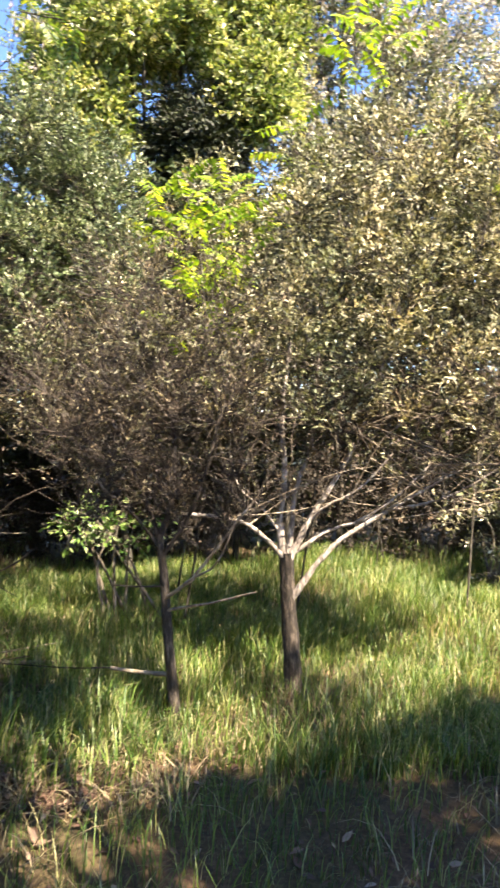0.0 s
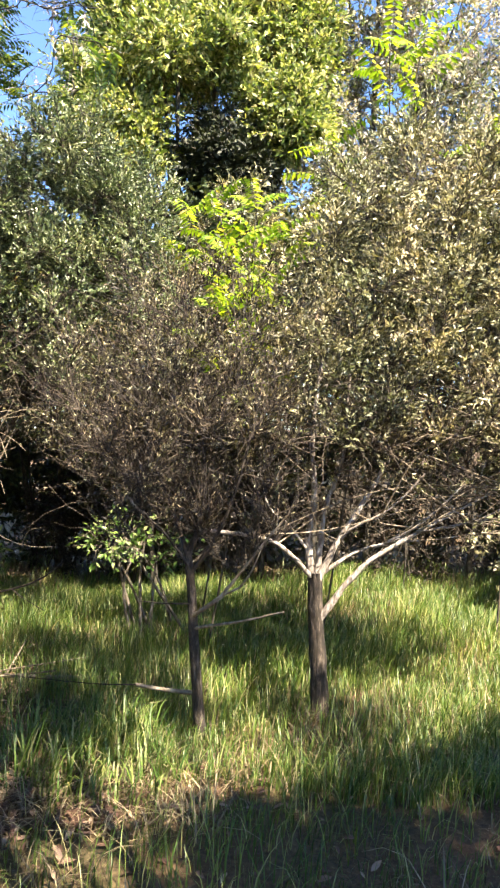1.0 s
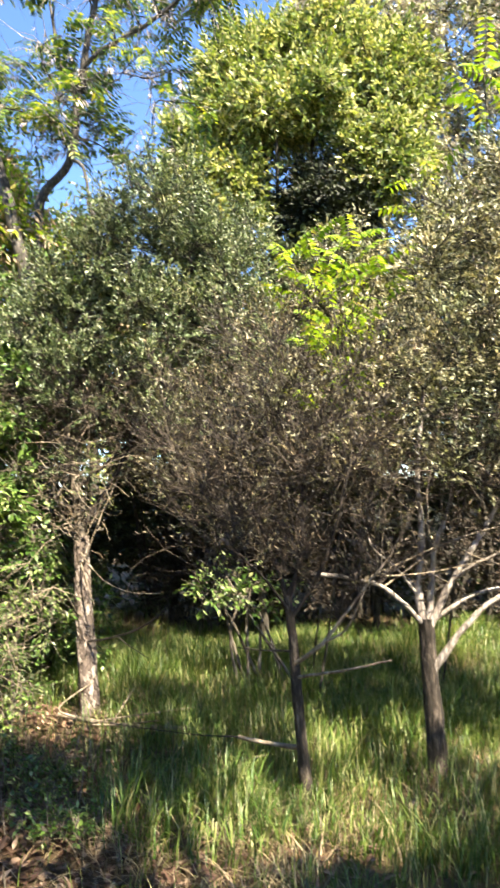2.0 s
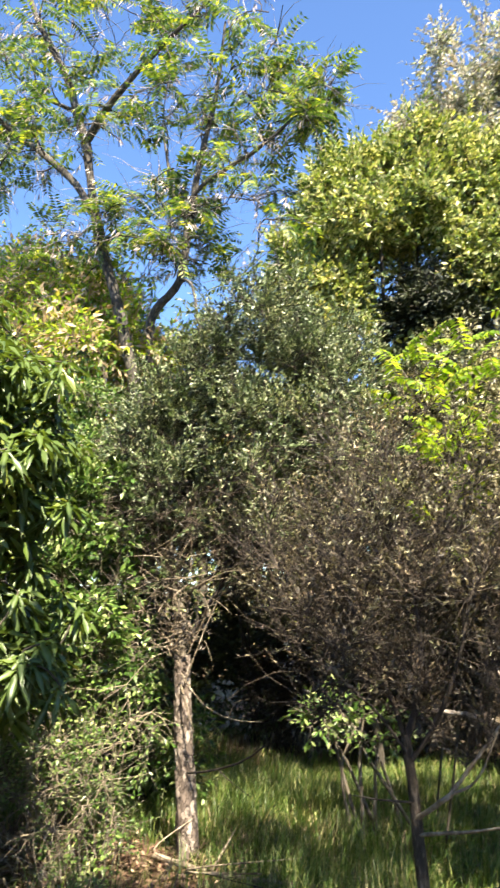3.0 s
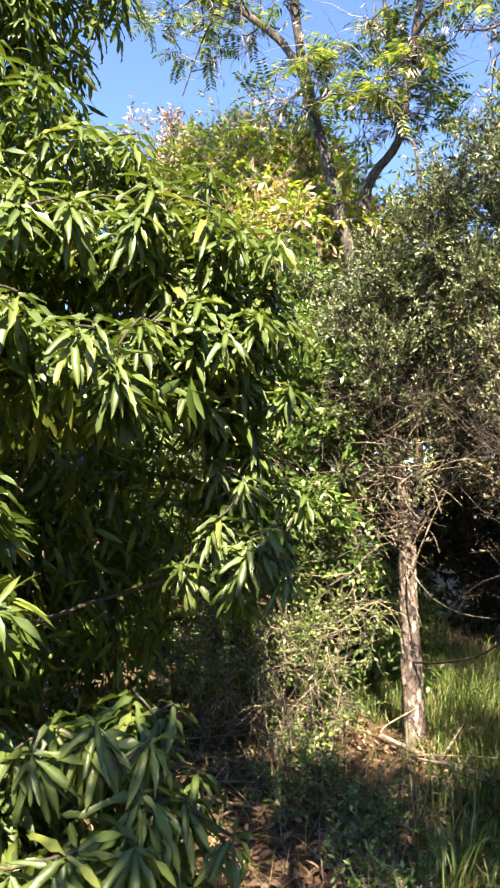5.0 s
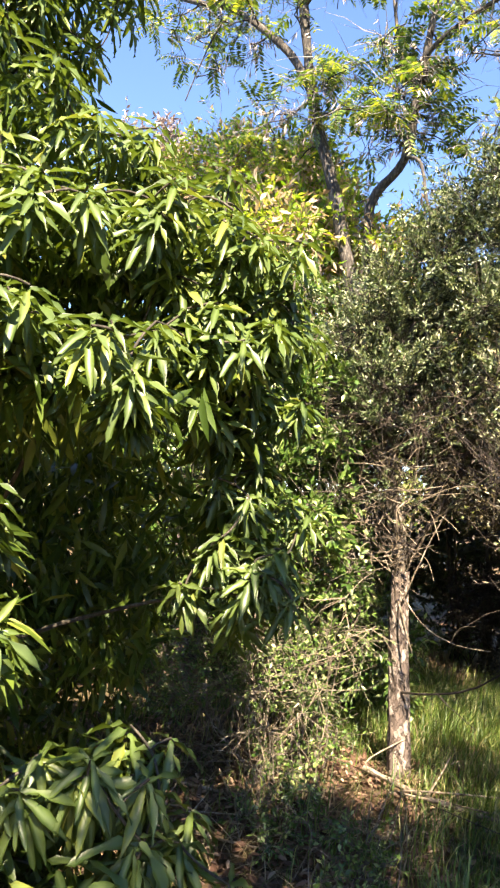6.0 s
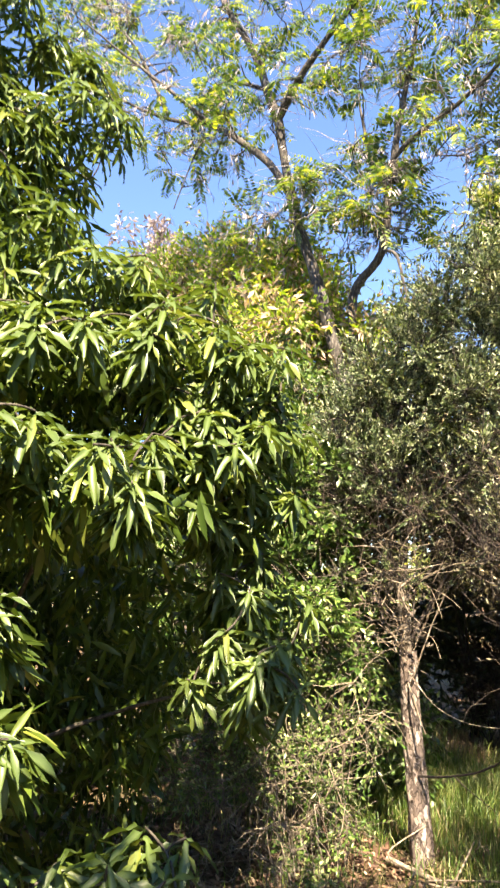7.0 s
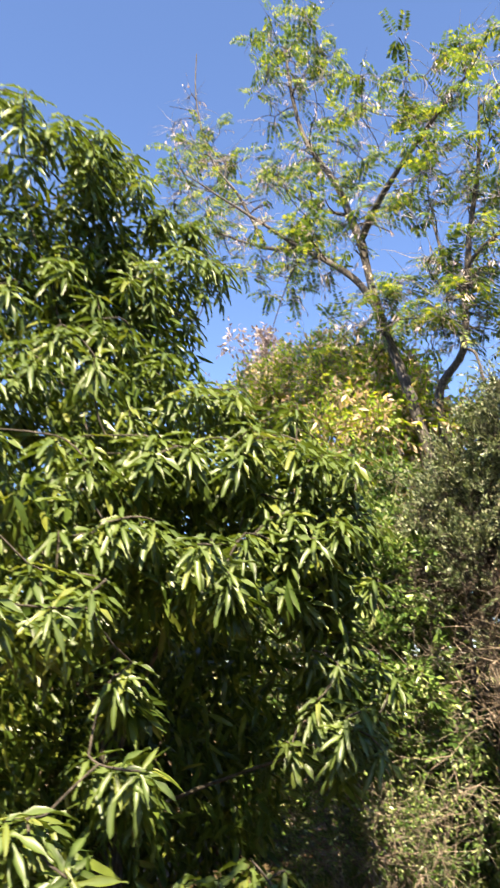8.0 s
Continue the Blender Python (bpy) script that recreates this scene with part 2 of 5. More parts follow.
TWIG_PALE = bark_material("bleached_twigs", (0.1, 0.075, 0.056), (0.25, 0.2, 0.155), (0.52, 0.44, 0.36), 8, 0.3)
TWIG_GREY = bark_material("grey_twigs", (0.12, 0.1, 0.095), (0.26, 0.23, 0.22), (0.48, 0.44, 0.43), 8, 0.3)
TWIG_DRY = bark_material("dry_twigs", (0.024, 0.017, 0.013), (0.066, 0.049, 0.039), (0.26, 0.205, 0.165), 6, 0.3)


# ---- mesh helpers ----
class Soup:
    """Collects vertices and faces of many small pieces for one mesh."""

    def __init__(self):
        self.v, self.i, self.s, self.a, self.count = [], [], [], [], 0

    def add(self, verts, faces, rib=None):
        """verts (pieces, k, 3); faces: equal-sized index tuples of one piece."""
        verts = np.asarray(verts, float)
        pieces, k = verts.shape[:2]
        off = self.count + k * np.arange(pieces)
        for size in {len(f) for f in faces}:
            f = np.array([x for x in faces if len(x) == size])
            self.i.append((off[:, None, None] + f[None]).reshape(-1))
            self.s.append(np.full(pieces * len(f), size))
        self.v.append(verts.reshape(-1, 3))
        self.a.append(np.zeros(pieces * k) if rib is None else np.tile(rib, pieces))
        self.count += pieces * k

    def mesh(self, name, material, smooth=True, rib=False):
        me = bpy.data.meshes.new(name)
        v, i, s = np.concatenate(self.v), np.concatenate(self.i), np.concatenate(self.s)
        me.vertices.add(len(v))
        me.vertices.foreach_set("co", v.ravel().astype(np.float32))
        me.loops.add(len(i))
        me.loops.foreach_set("vertex_index", i.astype(np.int32))
        me.polygons.add(len(s))
        me.polygons.foreach_set("loop_start", np.r_[0, np.cumsum(s)[:-1]].astype(np.int32))
        me.polygons.foreach_set("use_smooth", np.full(len(s), smooth))
        if rib:
            at = me.attributes.new("rib", "FLOAT", "POINT")
            at.data.foreach_set("value", np.concatenate(self.a).astype(np.float32))
        me.update(calc_edges=True)
        me.validate()
        me.materials.append(material)
        return me


def unit(a):
    return a / np.maximum(np.linalg.norm(a, axis=-1, keepdims=True), 1e-9)


def spread(rng, n):
    return unit(rng.normal(size=(n, 3)))


def tube(soup, pts, radii, sides=6):
    """A tapered tube along a bent line."""
    pts, radii = np.asarray(pts, float), np.asarray(radii, float)
    tan = unit(np.gradient(pts, axis=0))
    ref = np.array([0.31, 0.87, 0.39]) if abs(tan[0] @ [0.31, 0.87, 0.39]) < 0.9 else np.array([1.0, 0, 0])
    u = unit(np.cross(tan, ref))
    w = np.cross(tan, u)
    ang = np.arange(sides) * 2 * math.pi / sides
    rings = pts[:, None] + radii[:, None, None] * (np.cos(ang)[None, :, None] * u[:, None] + np.sin(ang)[None, :, None] * w[:, None])
    k = len(pts)
    faces = [(a * sides + b, a * sides + (b + 1) % sides, (a + 1) * sides + (b + 1) % sides, (a + 1) * sides + b) for a in range(k - 1) for b in range(sides)]
    soup.add(rings.reshape(1, -1, 3), faces)


def furrowed(soup, pts, radii, seed, depth=0.12, sides=36, steps=16):
    """A trunk whose bark stands in broken upright ridges."""
    rng = np.random.default_rng(seed)
    line = smooth_line(pts, steps)
    k = len(line)
    f = np.linspace(0, 1, k)
    rad = np.interp(f, np.linspace(0, 1, len(radii)), radii)
    ang = np.arange(sides) * 2 * math.pi / sides
    A, Z = np.meshgrid(ang, line[:, 2])
    relief = np.zeros_like(A)
    for n, q, w in ((2, 3.0, 0.5), (3, 5.0, 0.45), (7, 9.0, 0.6), (9, 17.0, 0.6), (11, 30.0, 0.5), (5, 47.0, 0.4)):
        relief += w * np.sin(n * A + q * Z + rng.uniform(0, 6.28) + 1.4 * np.sin(q * 0.7 * Z + rng.uniform(0, 6.28)))
    relief = np.clip(relief, -1.5, 1.2) + 0.2 * rng.normal(size=A.shape)
    R = rad[:, None] * (1 + depth * relief * 0.5)
    v = np.stack([line[:, 0, None] + R * np.cos(A), line[:, 1, None] + R * np.sin(A), Z + 0 * A], -1)
    faces = [(a * sides + b, a * sides + (b + 1) % sides, (a + 1) * sides + (b + 1) % sides, (a + 1) * sides + b) for a in range(k - 1) for b in range(sides)]
    soup.add(v.reshape(1, -1, 3), faces)
    return line, rad


def sticks(soup, a, b, ra, rb):
    """Many thin three-sided twigs from points a to points b."""
    d = unit(b - a)
    u = unit(np.cross(d, np.array([0.37, 0.21, 0.9])))
    w = np.cross(d, u)
    ring = [(math.cos(x), math.sin(x)) for x in (0.3, 2.4, 4.5)]
    v = [a + ra[:, None] * (c * u + s * w) for c, s in ring] + [b + rb[:, None] * (c * u + s * w) for c, s in ring]
    soup.add(np.stack(v, 1), [(0, 1, 4, 3), (1, 2, 5, 4), (2, 0, 3, 5)])


SMALL_LEAF = (np.array([(0, 0, 0), (-0.5, 0.45, 0.08), (0.5, 0.45, 0.08), (0, 1, -0.06)]), [(0, 2, 3), (0, 3, 1)], None)
BROAD_LEAF = (np.array([(0, 0, 0), (-0.42, 0.28, 0.07), (0, 0.3, 0), (0.42, 0.28, 0.07), (-0.4, 0.62, 0.05), (0, 0.65, -0.03), (0.4, 0.62, 0.05), (0, 1, -0.12)]),
              [(0, 2, 1), (0, 3, 2), (1, 2, 5, 4), (2, 3, 6, 5), (4, 5, 7), (5, 6, 7)], None)


MID_LEAF = (np.array([(0, 0, 0), (-0.42, 0.45, 0.07), (0, 0.47, -0.01), (0.42, 0.45, 0.07), (0, 1, -0.1)]), [(0, 2, 1), (0, 3, 2), (1, 2, 4), (2, 3, 4)], None)
PLAIN_LONG_LEAF = (np.array([(0, 0, 0), (-0.45, 0.35, 0.1), (0, 0.38, 0), (0.45, 0.35, 0.06), (-0.36, 0.72, -0.08), (0, 0.72, -0.13), (0.36, 0.72, -0.12), (0, 1, -0.3)]),
                   [(0, 2, 1), (0, 3, 2), (1, 2, 5, 4), (2, 3, 6, 5), (4, 5, 7), (5, 6, 7)], None)


def long_leaf():
    """A long leaf with a midrib, wavy edges and a drooping tip."""
    rows, ribs, faces = [], [], []
    for k, (t, w) in enumerate(((0.0, 0.05), (0.1, 0.22), (0.28, 0.43), (0.5, 0.5), (0.7, 0.42), (0.87, 0.24), (1.0, 0.02))):
        wave = 0.13 * math.sin(k * 2.3)
        rows += [(-w, t, 0.3 * w + wave - 0.6 * t * t), (0, t, -0.6 * t * t), (w, t, 0.3 * w - wave - 0.6 * t * t)]
        ribs += [0, 0.75, 0]
        if k:
            a, b = 3 * k - 3, 3 * k
            faces += [(a, a + 1, b + 1, b), (a + 1, a + 2, b + 2, b + 1)]
    return np.array(rows), faces, np.array(ribs)


LONG_LEAF = long_leaf()


def leaves(soup, shape, at, along, up, length, width):
    """Leaves of one shape: their foot, direction, upper side, length and width."""
    t, faces, rib = shape
    y = unit(along)
    x = unit(np.cross(y, up))
    z = np.cross(x, y)
    v = at[:, None] + t[None, :, 0, None] * x[:, None] * width[:, None, None] + t[None, :, 1, None] * y[:, None] * length[:, None, None] + t[None, :, 2, None] * z[:, None] * np.sqrt(width * length)[:, None, None]
    soup.add(v, faces, rib)


def blob_points(rng, blobs, count, shell=0.0):
    """Random points in a union of ellipsoids (x, y, z, rx, ry, rz); shell pushes them outwards."""
    b = np.array(blobs, float)
    vol = b[:, 3] * b[:, 4] * b[:, 5]
    pick = rng.choice(len(b), count, p=vol ** 0.8 / (vol ** 0.8).sum())
    r = rng.uniform(shell ** 3, 1, count) ** (1 / 3)
    return b[pick, :3] + spread(rng, count) * r[:, None] * b[pick, 3:]


def clumped(rng, p, size=0.3, soft=0.35, low=-0.3):
    """True where leaves stand in clumps, false in the gaps between them."""
    q = p * (2 * math.pi / size)
    s = np.sin(q[:, 0] + 0.7 * np.sin(q[:, 2] * 0.6)) * np.sin(q[:, 1] + 1.1) + np.sin(q[:, 2] * 0.8 + 0.9 * np.sin(q[:, 0] * 0.7))
    return s + rng.normal(size=len(p)) * soft > low


def bend(rng, a, b, lead, steps=5, wobble=0.06):
    """A bent line from a to b that sets out along lead."""
    a, b = np.asarray(a, float), np.asarray(b, float)
    far = np.linalg.norm(b - a)
    mid = a + unit(np.asarray(lead, float)) * far * 0.4 + rng.normal(size=3) * far * wobble
    t = np.linspace(0, 1, steps)[:, None]
    return (1 - t) ** 2 * a + 2 * t * (1 - t) * mid + t ** 2 * b


def smooth_line(pts, steps):
    """A finer, rounder line through the points (Catmull-Rom)."""
    p = np.asarray(pts, float)
    p = np.vstack([2 * p[0] - p[1], p, 2 * p[-1] - p[-2]])
    out = []
    for k in range(1, len(p) - 2):
        for t in np.arange(steps) / steps:
            out.append(0.5 * (2 * p[k] + (p[k + 1] - p[k - 1]) * t + (2 * p[k - 1] - 5 * p[k] + 4 * p[k + 1] - p[k + 2]) * t ** 2 + (3 * p[k] - p[k - 1] - 3 * p[k + 1] + p[k + 2]) * t ** 3))
    return np.array(out + [p[-2]])


def part(name, mesh, parent, label=""):
    ob = new(name, mesh)
    ob.parent = parent
    return tagged(ob, label)


def thing(name, place, label, category, group=""):
    ob = new(name)
    ob.location = place
    ob.empty_display_size = 0.1
    tagged(ob, label, category, group)
    return ob


def seat(ob, place):
    """Parts are built in world metres; this keeps them there under a thing that stands at place."""
    ob.location = (-place[0], -place[1], -place[2])
    return ob


class Tree:
    """Trunk and limbs through given points; boughs that reach for points of the crown; twigs with leaves."""

    def __init__(self, seed):
        self.rng = np.random.default_rng(seed)
        self.wood, self.trunk, self.tips = Soup(), None, []
        self.node, self.lead, self.rad = np.zeros((0, 3)), np.zeros((0, 3)), np.zeros(0)

    def limb(self, pts, r0, r1, steps=5, sides=8, rough=0.06, foot=0.0, into=None):
        line = smooth_line(pts, steps)
        k = len(line)
        rad = np.linspace(r0, r1, k) * (1 + self.rng.normal(size=k) * rough)
        if foot:
            rad[: max(2, k // 6)] *= np.linspace(1 + foot, 1, max(2, k // 6))
        line[1:-1] += self.rng.normal(size=(k - 2, 3)) * min(r1 * 0.25, 0.004)
        if isinstance(into, list):
            into.append(Soup())
            tube(into[-1], line, rad, sides)
        else:
            tube(into or self.wood, line, rad, sides)
        self.know(line, rad)
        return line

    def branch_out(self):
        """From here on the wood is thin branchwork, a part of its own beside the trunk."""
        self.trunk, self.wood = self.wood, Soup()

    def know(self, line, rad):
        self.node = np.vstack([self.node, line])
        self.lead = np.vstack([self.lead, unit(np.gradient(line, axis=0))])
        self.rad = np.r_[self.rad, rad]

    def reach(self, targets, low=0.0, r=0.012, sides=5, lift=0.25, wobble=0.1, thin=0.003):
        """Boughs from the nearest limb to each target, the nearest targets first."""
        d = np.array([np.min(np.linalg.norm(self.node - t, axis=1)) for t in targets])
        for t in targets[np.argsort(d)]:
            ok = self.node[:, 2] > low
            dist = np.linalg.norm(self.node - t, axis=1) + np.maximum(self.node[:, 2] - t[2], 0) * 0.6 + (~ok) * 9
            j = int(np.argmin(dist))
            way = t - self.node[j]
            far = np.linalg.norm(way)
            if far < 0.03:
                continue
            line = bend(self.rng, self.node[j], t, 0.5 * self.lead[j] + unit(way) + np.array([0, 0, lift]), 5, wobble)
            ra = min(self.rad[j] * 0.7, r * (0.35 + far))
            rad = np.linspace(max(ra, thin), thin, 5)
            tube(self.wood, line, rad, sides)
            self.know(line[1:], rad[1:])
            self.tips.append(line)

    def sprays(self, per_tip, reach, droop=0.0, along=True, out=0.6, r=0.0022, into=None):
        """Thin twigs from the boughs' outer halves: their starts and ends."""
        starts, ends = [], []
        for line in self.tips:
            k = self.rng.integers(1 if along else 3, 5, per_tip)
            s = line[k] + (line[k - 1] - line[k]) * self.rng.uniform(0, 1, (per_tip, 1))
            d = spread(self.rng, per_tip) + out * unit(line[-1] - line[0]) + np.array([0, 0, -droop])
            starts.append(s)
            ends.append(s + unit(d) * self.rng.uniform(0.4, 1, (per_tip, 1)) * reach)
        a, b = np.vstack(starts), np.vstack(ends)
        n = len(a)
        sticks(into or self.wood, a, b, np.full(n, r), np.full(n, r * 0.5))
        return a, b

    def bare(self, soup, count, reach, top=99.0, r=0.0022, droop=0.2, low=0.05):
        """Crooked bare twigs, three pieces each, from the boughs below a height."""
        rng = self.rng
        ends = np.array([line[rng.integers(1, 5)] for line in self.tips])
        ends = ends[ends[:, 2] < top]
        a = ends[rng.integers(0, len(ends), count)]
        d = unit(spread(rng, count) * np.array([1, 1, 0.7]) + np.array([0, 0, -droop]))
        far = rng.uniform(0.35, 1.0, (count, 1)) * reach / 3
        for k in range(3):
            b = a + d * far
            b[:, 2] = np.maximum(b[:, 2], low)
            s = 1 - 0.28 * k
            sticks(soup, a, b, np.full(count, r * s), np.full(count, r * (s - 0.28)))
            a, d = b, unit(d + 0.55 * spread(rng, count) + np.array([0, 0, -0.25 * droop]))

    def clothe(self, soup, shape, a, b, per_twig, length, width, flat=0.4, spread_out=0.8, droop=0.0, keep=None):
        """Leaves along the twigs from a to b."""
        rng = self.rng
        if keep is not None:
            a, b = a[keep], b[keep]
        n = len(a) * per_twig
        A, B = np.repeat(a, per_twig, 0), np.repeat(b, per_twig, 0)
        f = rng.uniform(0.1, 1.0, (n, 1))
        along = unit(B - A) + spread_out * spread(rng, n) + np.array([0, 0, -droop])
        up = spread(rng, n) + flat * np.array([0, 0, 1.6])
        s = rng.uniform(0.65, 1.15, n)
        leaves(soup, shape, A + (B - A) * f, along, up, length * s, width * s * rng.uniform(0.8, 1.2, n))


def pinnate(rng, soup, stalks, foot, tip, pairs, length, width, droop=0.25):
    """Feathered leaves: leaflets in pairs along each bent stalk."""
    n = len(foot)
    way = tip - foot
    side = unit(np.cross(way, np.array([0, 0, 1.0]) + 0.25 * spread(rng, n)))
    up = unit(np.cross(side, way))
    far = np.linalg.norm(way, axis=1, keepdims=True)
    mid = (foot + tip) / 2 + up * far * 0.12
    r = np.full(n, 0.0016)
    sticks(stalks, foot, mid, r, r * 0.8)
    sticks(stalks, mid, tip, r * 0.8, r * 0.5)
    for k in range(pairs):
        f = 0.2 + 0.78 * k / (pairs - 1)
        at = (1 - f) ** 2 * foot + 2 * f * (1 - f) * (2 * mid - (foot + tip) / 2) + f * f * tip
        taper = 1 - 0.45 * abs(f - 0.45)
        for sgn in (-1, 1):
            d = sgn * side + 0.45 * unit(way) - droop * np.array([0, 0, 1.0]) + 0.15 * spread(rng, n)
            leaves(soup, SMALL_LEAF, at, d, up + 0.2 * spread(rng, n), length * taper * rng.uniform(0.85, 1.15, n), np.full(n, width * taper))


# ---- ground and grass ----
def height(x, y):
    """Gentle unevenness of the ground."""
    return 0.035 * np.sin(x * 1.3 + 0.6) * np.sin(y * 1.1 + 0.4) + 0.018 * np.sin(x * 3.7 + y * 2.9) + 0.012 * np.sin(y * 6.1 - x * 4.3)


def mound(x, y, seed=0.0):
    """Smooth patches between 0 and 1 for where grass stands thick."""
    s = np.sin(x * 2.1 + seed) * np.sin(y * 2.7 + 1.3 * seed) + 0.6 * np.sin(x * 5.3 - y * 3.1 + seed) + 0.4 * np.sin(x * 9.7 + y * 8.3 + 2 * seed)
    return np.clip(0.5 + 0.33 * s, 0, 1)


def litter_zone(x, y):
    """1 on the bare, littered ground round the pale trunk and the shrubs, 0 out on the grass."""
    d = np.hypot((x + 2.35) / 1.25, (y - 3.3) / 0.95)
    worn = np.hypot((x + 1.35) / 0.75, (y - 2.85) / 0.55)
    bare = np.minimum(np.hypot((x + 0.95) / 0.4, (y - 2.62) / 0.3), np.hypot((x + 0.36) / 0.16, (y - 2.72) / 0.2))
    return np.clip(np.maximum(np.maximum((1.25 - d) / 0.4, 0.85 * (1.2 - bare) / 0.4), np.minimum(0.8, (1.3 - worn) / 0.5)), 0, 1)


def make_ground():
    fine = np.linspace(-9, 9, 121)
    coarse = np.array([-2500, -900, -300, -100, -45, -22, -13])
    ax = np.r_[coarse, fine, -coarse[::-1]]
    X, Y = np.meshgrid(ax, ax + 3, indexing="ij")
    near = np.clip((14 - np.hypot(X, Y - 3)) / 5, 0, 1)
    v = np.stack([X, Y, height(X, Y) * near], -1).reshape(-1, 3)
    n = len(ax)
    faces = [(i * n + j, (i + 1) * n + j, (i + 1) * n + j + 1, i * n + j + 1) for i in range(n - 1) for j in range(n - 1)]
    s = Soup()
    s.add(v[None], faces)
    return tagged(new("ground", s.mesh("ground", MAT_GROUND)), "brown soil with dry thatch between the grass", "ground", kind="structure")


def blades(seed, count, box, tall, width, thick, lean=0.35):
    """Blades of grass in a rectangle; thick(x, y) between 0 and 1 says how likely one stands there."""
    rng = np.random.default_rng(seed)
    x, y = rng.uniform(box[0], box[1], count), rng.uniform(box[2], box[3], count)
    on = rng.uniform(0, 1, count) < thick(x, y)
    x, y = x[on], y[on]
    n = len(x)
    h = tall * (0.45 + 0.75 * mound(x, y, 2.0)) * rng.uniform(0.45, 1.2, n)
    ang = rng.uniform(0, 2 * math.pi, n)
    d = np.stack([np.cos(ang), np.sin(ang)], 1)
    side = np.stack([-np.sin(ang), np.cos(ang)], 1) * (width * rng.uniform(0.6, 1.3, n))[:, None]
    ln = (lean * rng.uniform(0.1, 1.3, n) * h)[:, None]
    foot = np.stack([x, y, height(x, y) - 0.01], 1)
    wind = np.array([0.12, -0.03]) * h[:, None]
    v = np.zeros((n, 7, 3))
    for k, (f, w, b) in enumerate(((0, 1, 0), (0.4, 0.95, 0.14), (0.75, 0.6, 0.5))):
        for q, sg in ((0, -1), (1, 1)):
            v[:, 2 * k + q, :2] = foot[:, :2] + d * ln * b + wind * b + sg * side * w
            v[:, 2 * k + q, 2] = foot[:, 2] + h * f
    v[:, 6, :2] = foot[:, :2] + d * ln + wind
    v[:, 6, 2] = foot[:, 2] + h * (1 - 0.25 * rng.uniform(0, 1, n))
    return v, [(0, 1, 3, 2), (2, 3, 5, 4), (4, 5, 6)]


def make_grass():
    s = Soup()
    meadow = lambda x, y: (0.35 + 0.65 * mound(x, y, 0.7)) * (1 - 0.93 * litter_zone(x, y)) * np.clip((7.6 - y + 0.35 * np.sin(x * 3) + 0.25 * x) / 0.7, 0.02, 1)  # noqa: E731
    s.add(*blades(1, 150000, (-3.6, 3.2, 3.0, 8.0), 0.23, 0.0024, meadow, 0.7))
    s.add(*blades(2, 13000, (-2.2, 2.6, 0.7, 3.2), 0.2, 0.002, meadow, 0.7))
    s.add(*blades(3, 1600, (-0.95, -0.1, 2.7, 3.35), 0.30, 0.004, lambda x, y: 1 - 1.6 * np.hypot(x + 0.5, y - 3.05), 0.7))
    tagged(new("grass", s.mesh("grass", MAT_GRASS)), "tall green meadow grass with some dry blades", "grass", kind="stuff")
    d = Soup()
    d.add(*blades(4, 42000, (-3.6, 3.2, 0.8, 7.6), 0.15, 0.003, lambda x, y: (0.15 + 0.6 * (1 - mound(x, y, 0.7)) - 0.3 * (y < 3.0)) * (1 - 0.75 * litter_zone(x, y)), 1.6))
    d.add(*blades(5, 2600, (-3.6, -0.6, 2.2, 4.6), 0.1, 0.003, litter_zone, 2.6))
    d.add(*blades(6, 3500, (-0.95, 0.25, 2.5, 3.4), 0.14, 0.003, lambda x, y: 1 - 1.5 * np.hypot(x + 0.35, y - 2.95), 2.2))
    d.add(*blades(7, 900, (1.0, 2.2, 1.6, 2.6), 0.12, 0.003, lambda x, y: 1 - 1.7 * np.hypot(x - 1.6, y - 2.1), 2.2))
    tagged(new("dry_grass", d.mesh("dry_grass", MAT_STRAW)), "bent straw-coloured dry grass lying on the ground", "grass", kind="stuff")


def make_litter():
    rng = np.random.default_rng(8)
    n = 16000
    x, y = rng.uniform(-3.9, -0.1, n), rng.uniform(2.0, 4.8, n)
    on = rng.uniform(0, 1, n) < litter_zone(x, y)
    x, y = x[on], y[on]
    x2, y2 = rng.uniform(-3.0, 3.0, 2500), rng.uniform(1.0, 7.0, 2500)
    x, y = np.r_[x, x2], np.r_[y, y2]
    n = len(x)
    s = Soup()
    at = np.stack([x, y, height(x, y) + rng.uniform(0.003, 0.03, n)], 1)
    al = spread(rng, n) * np.array([1, 1, 0.3])
    sz = rng.uniform(0.03, 0.075, n)
    leaves(s, BROAD_LEAF, at, al, np.array([0, 0, 1.0]) + 0.5 * spread(rng, n), sz, sz * rng.uniform(0.3, 0.5, n))
    tagged(new("leaf_litter", s.mesh("leaf_litter", MAT_LITTER, False)), "fallen brown leaves lying on bare soil", "leaf litter", kind="stuff")


ground = make_ground()
make_grass()
make_litter()


# ---- trees ----
def finish(tree, name, place, label, bark, crowns, trunk_label="", group=""):
    top = thing(name, place, label, "tree", group)
    seat(part("trunk", (tree.trunk or tree.wood).mesh("trunk", bark), top, trunk_label), place)
    if tree.trunk:
        rest = part("branchwork", tree.wood.mesh("branchwork", BARK_BROWN), top)
        seat(tagged(rest, "thin brown branches", kind="stuff"), place)
    for nm, soup, mat, lab in crowns:
        for s in soup if isinstance(soup, list) else [soup]:
            if s.count:
                seat(part(nm, s.mesh(nm, mat), top, lab), place)
    return top


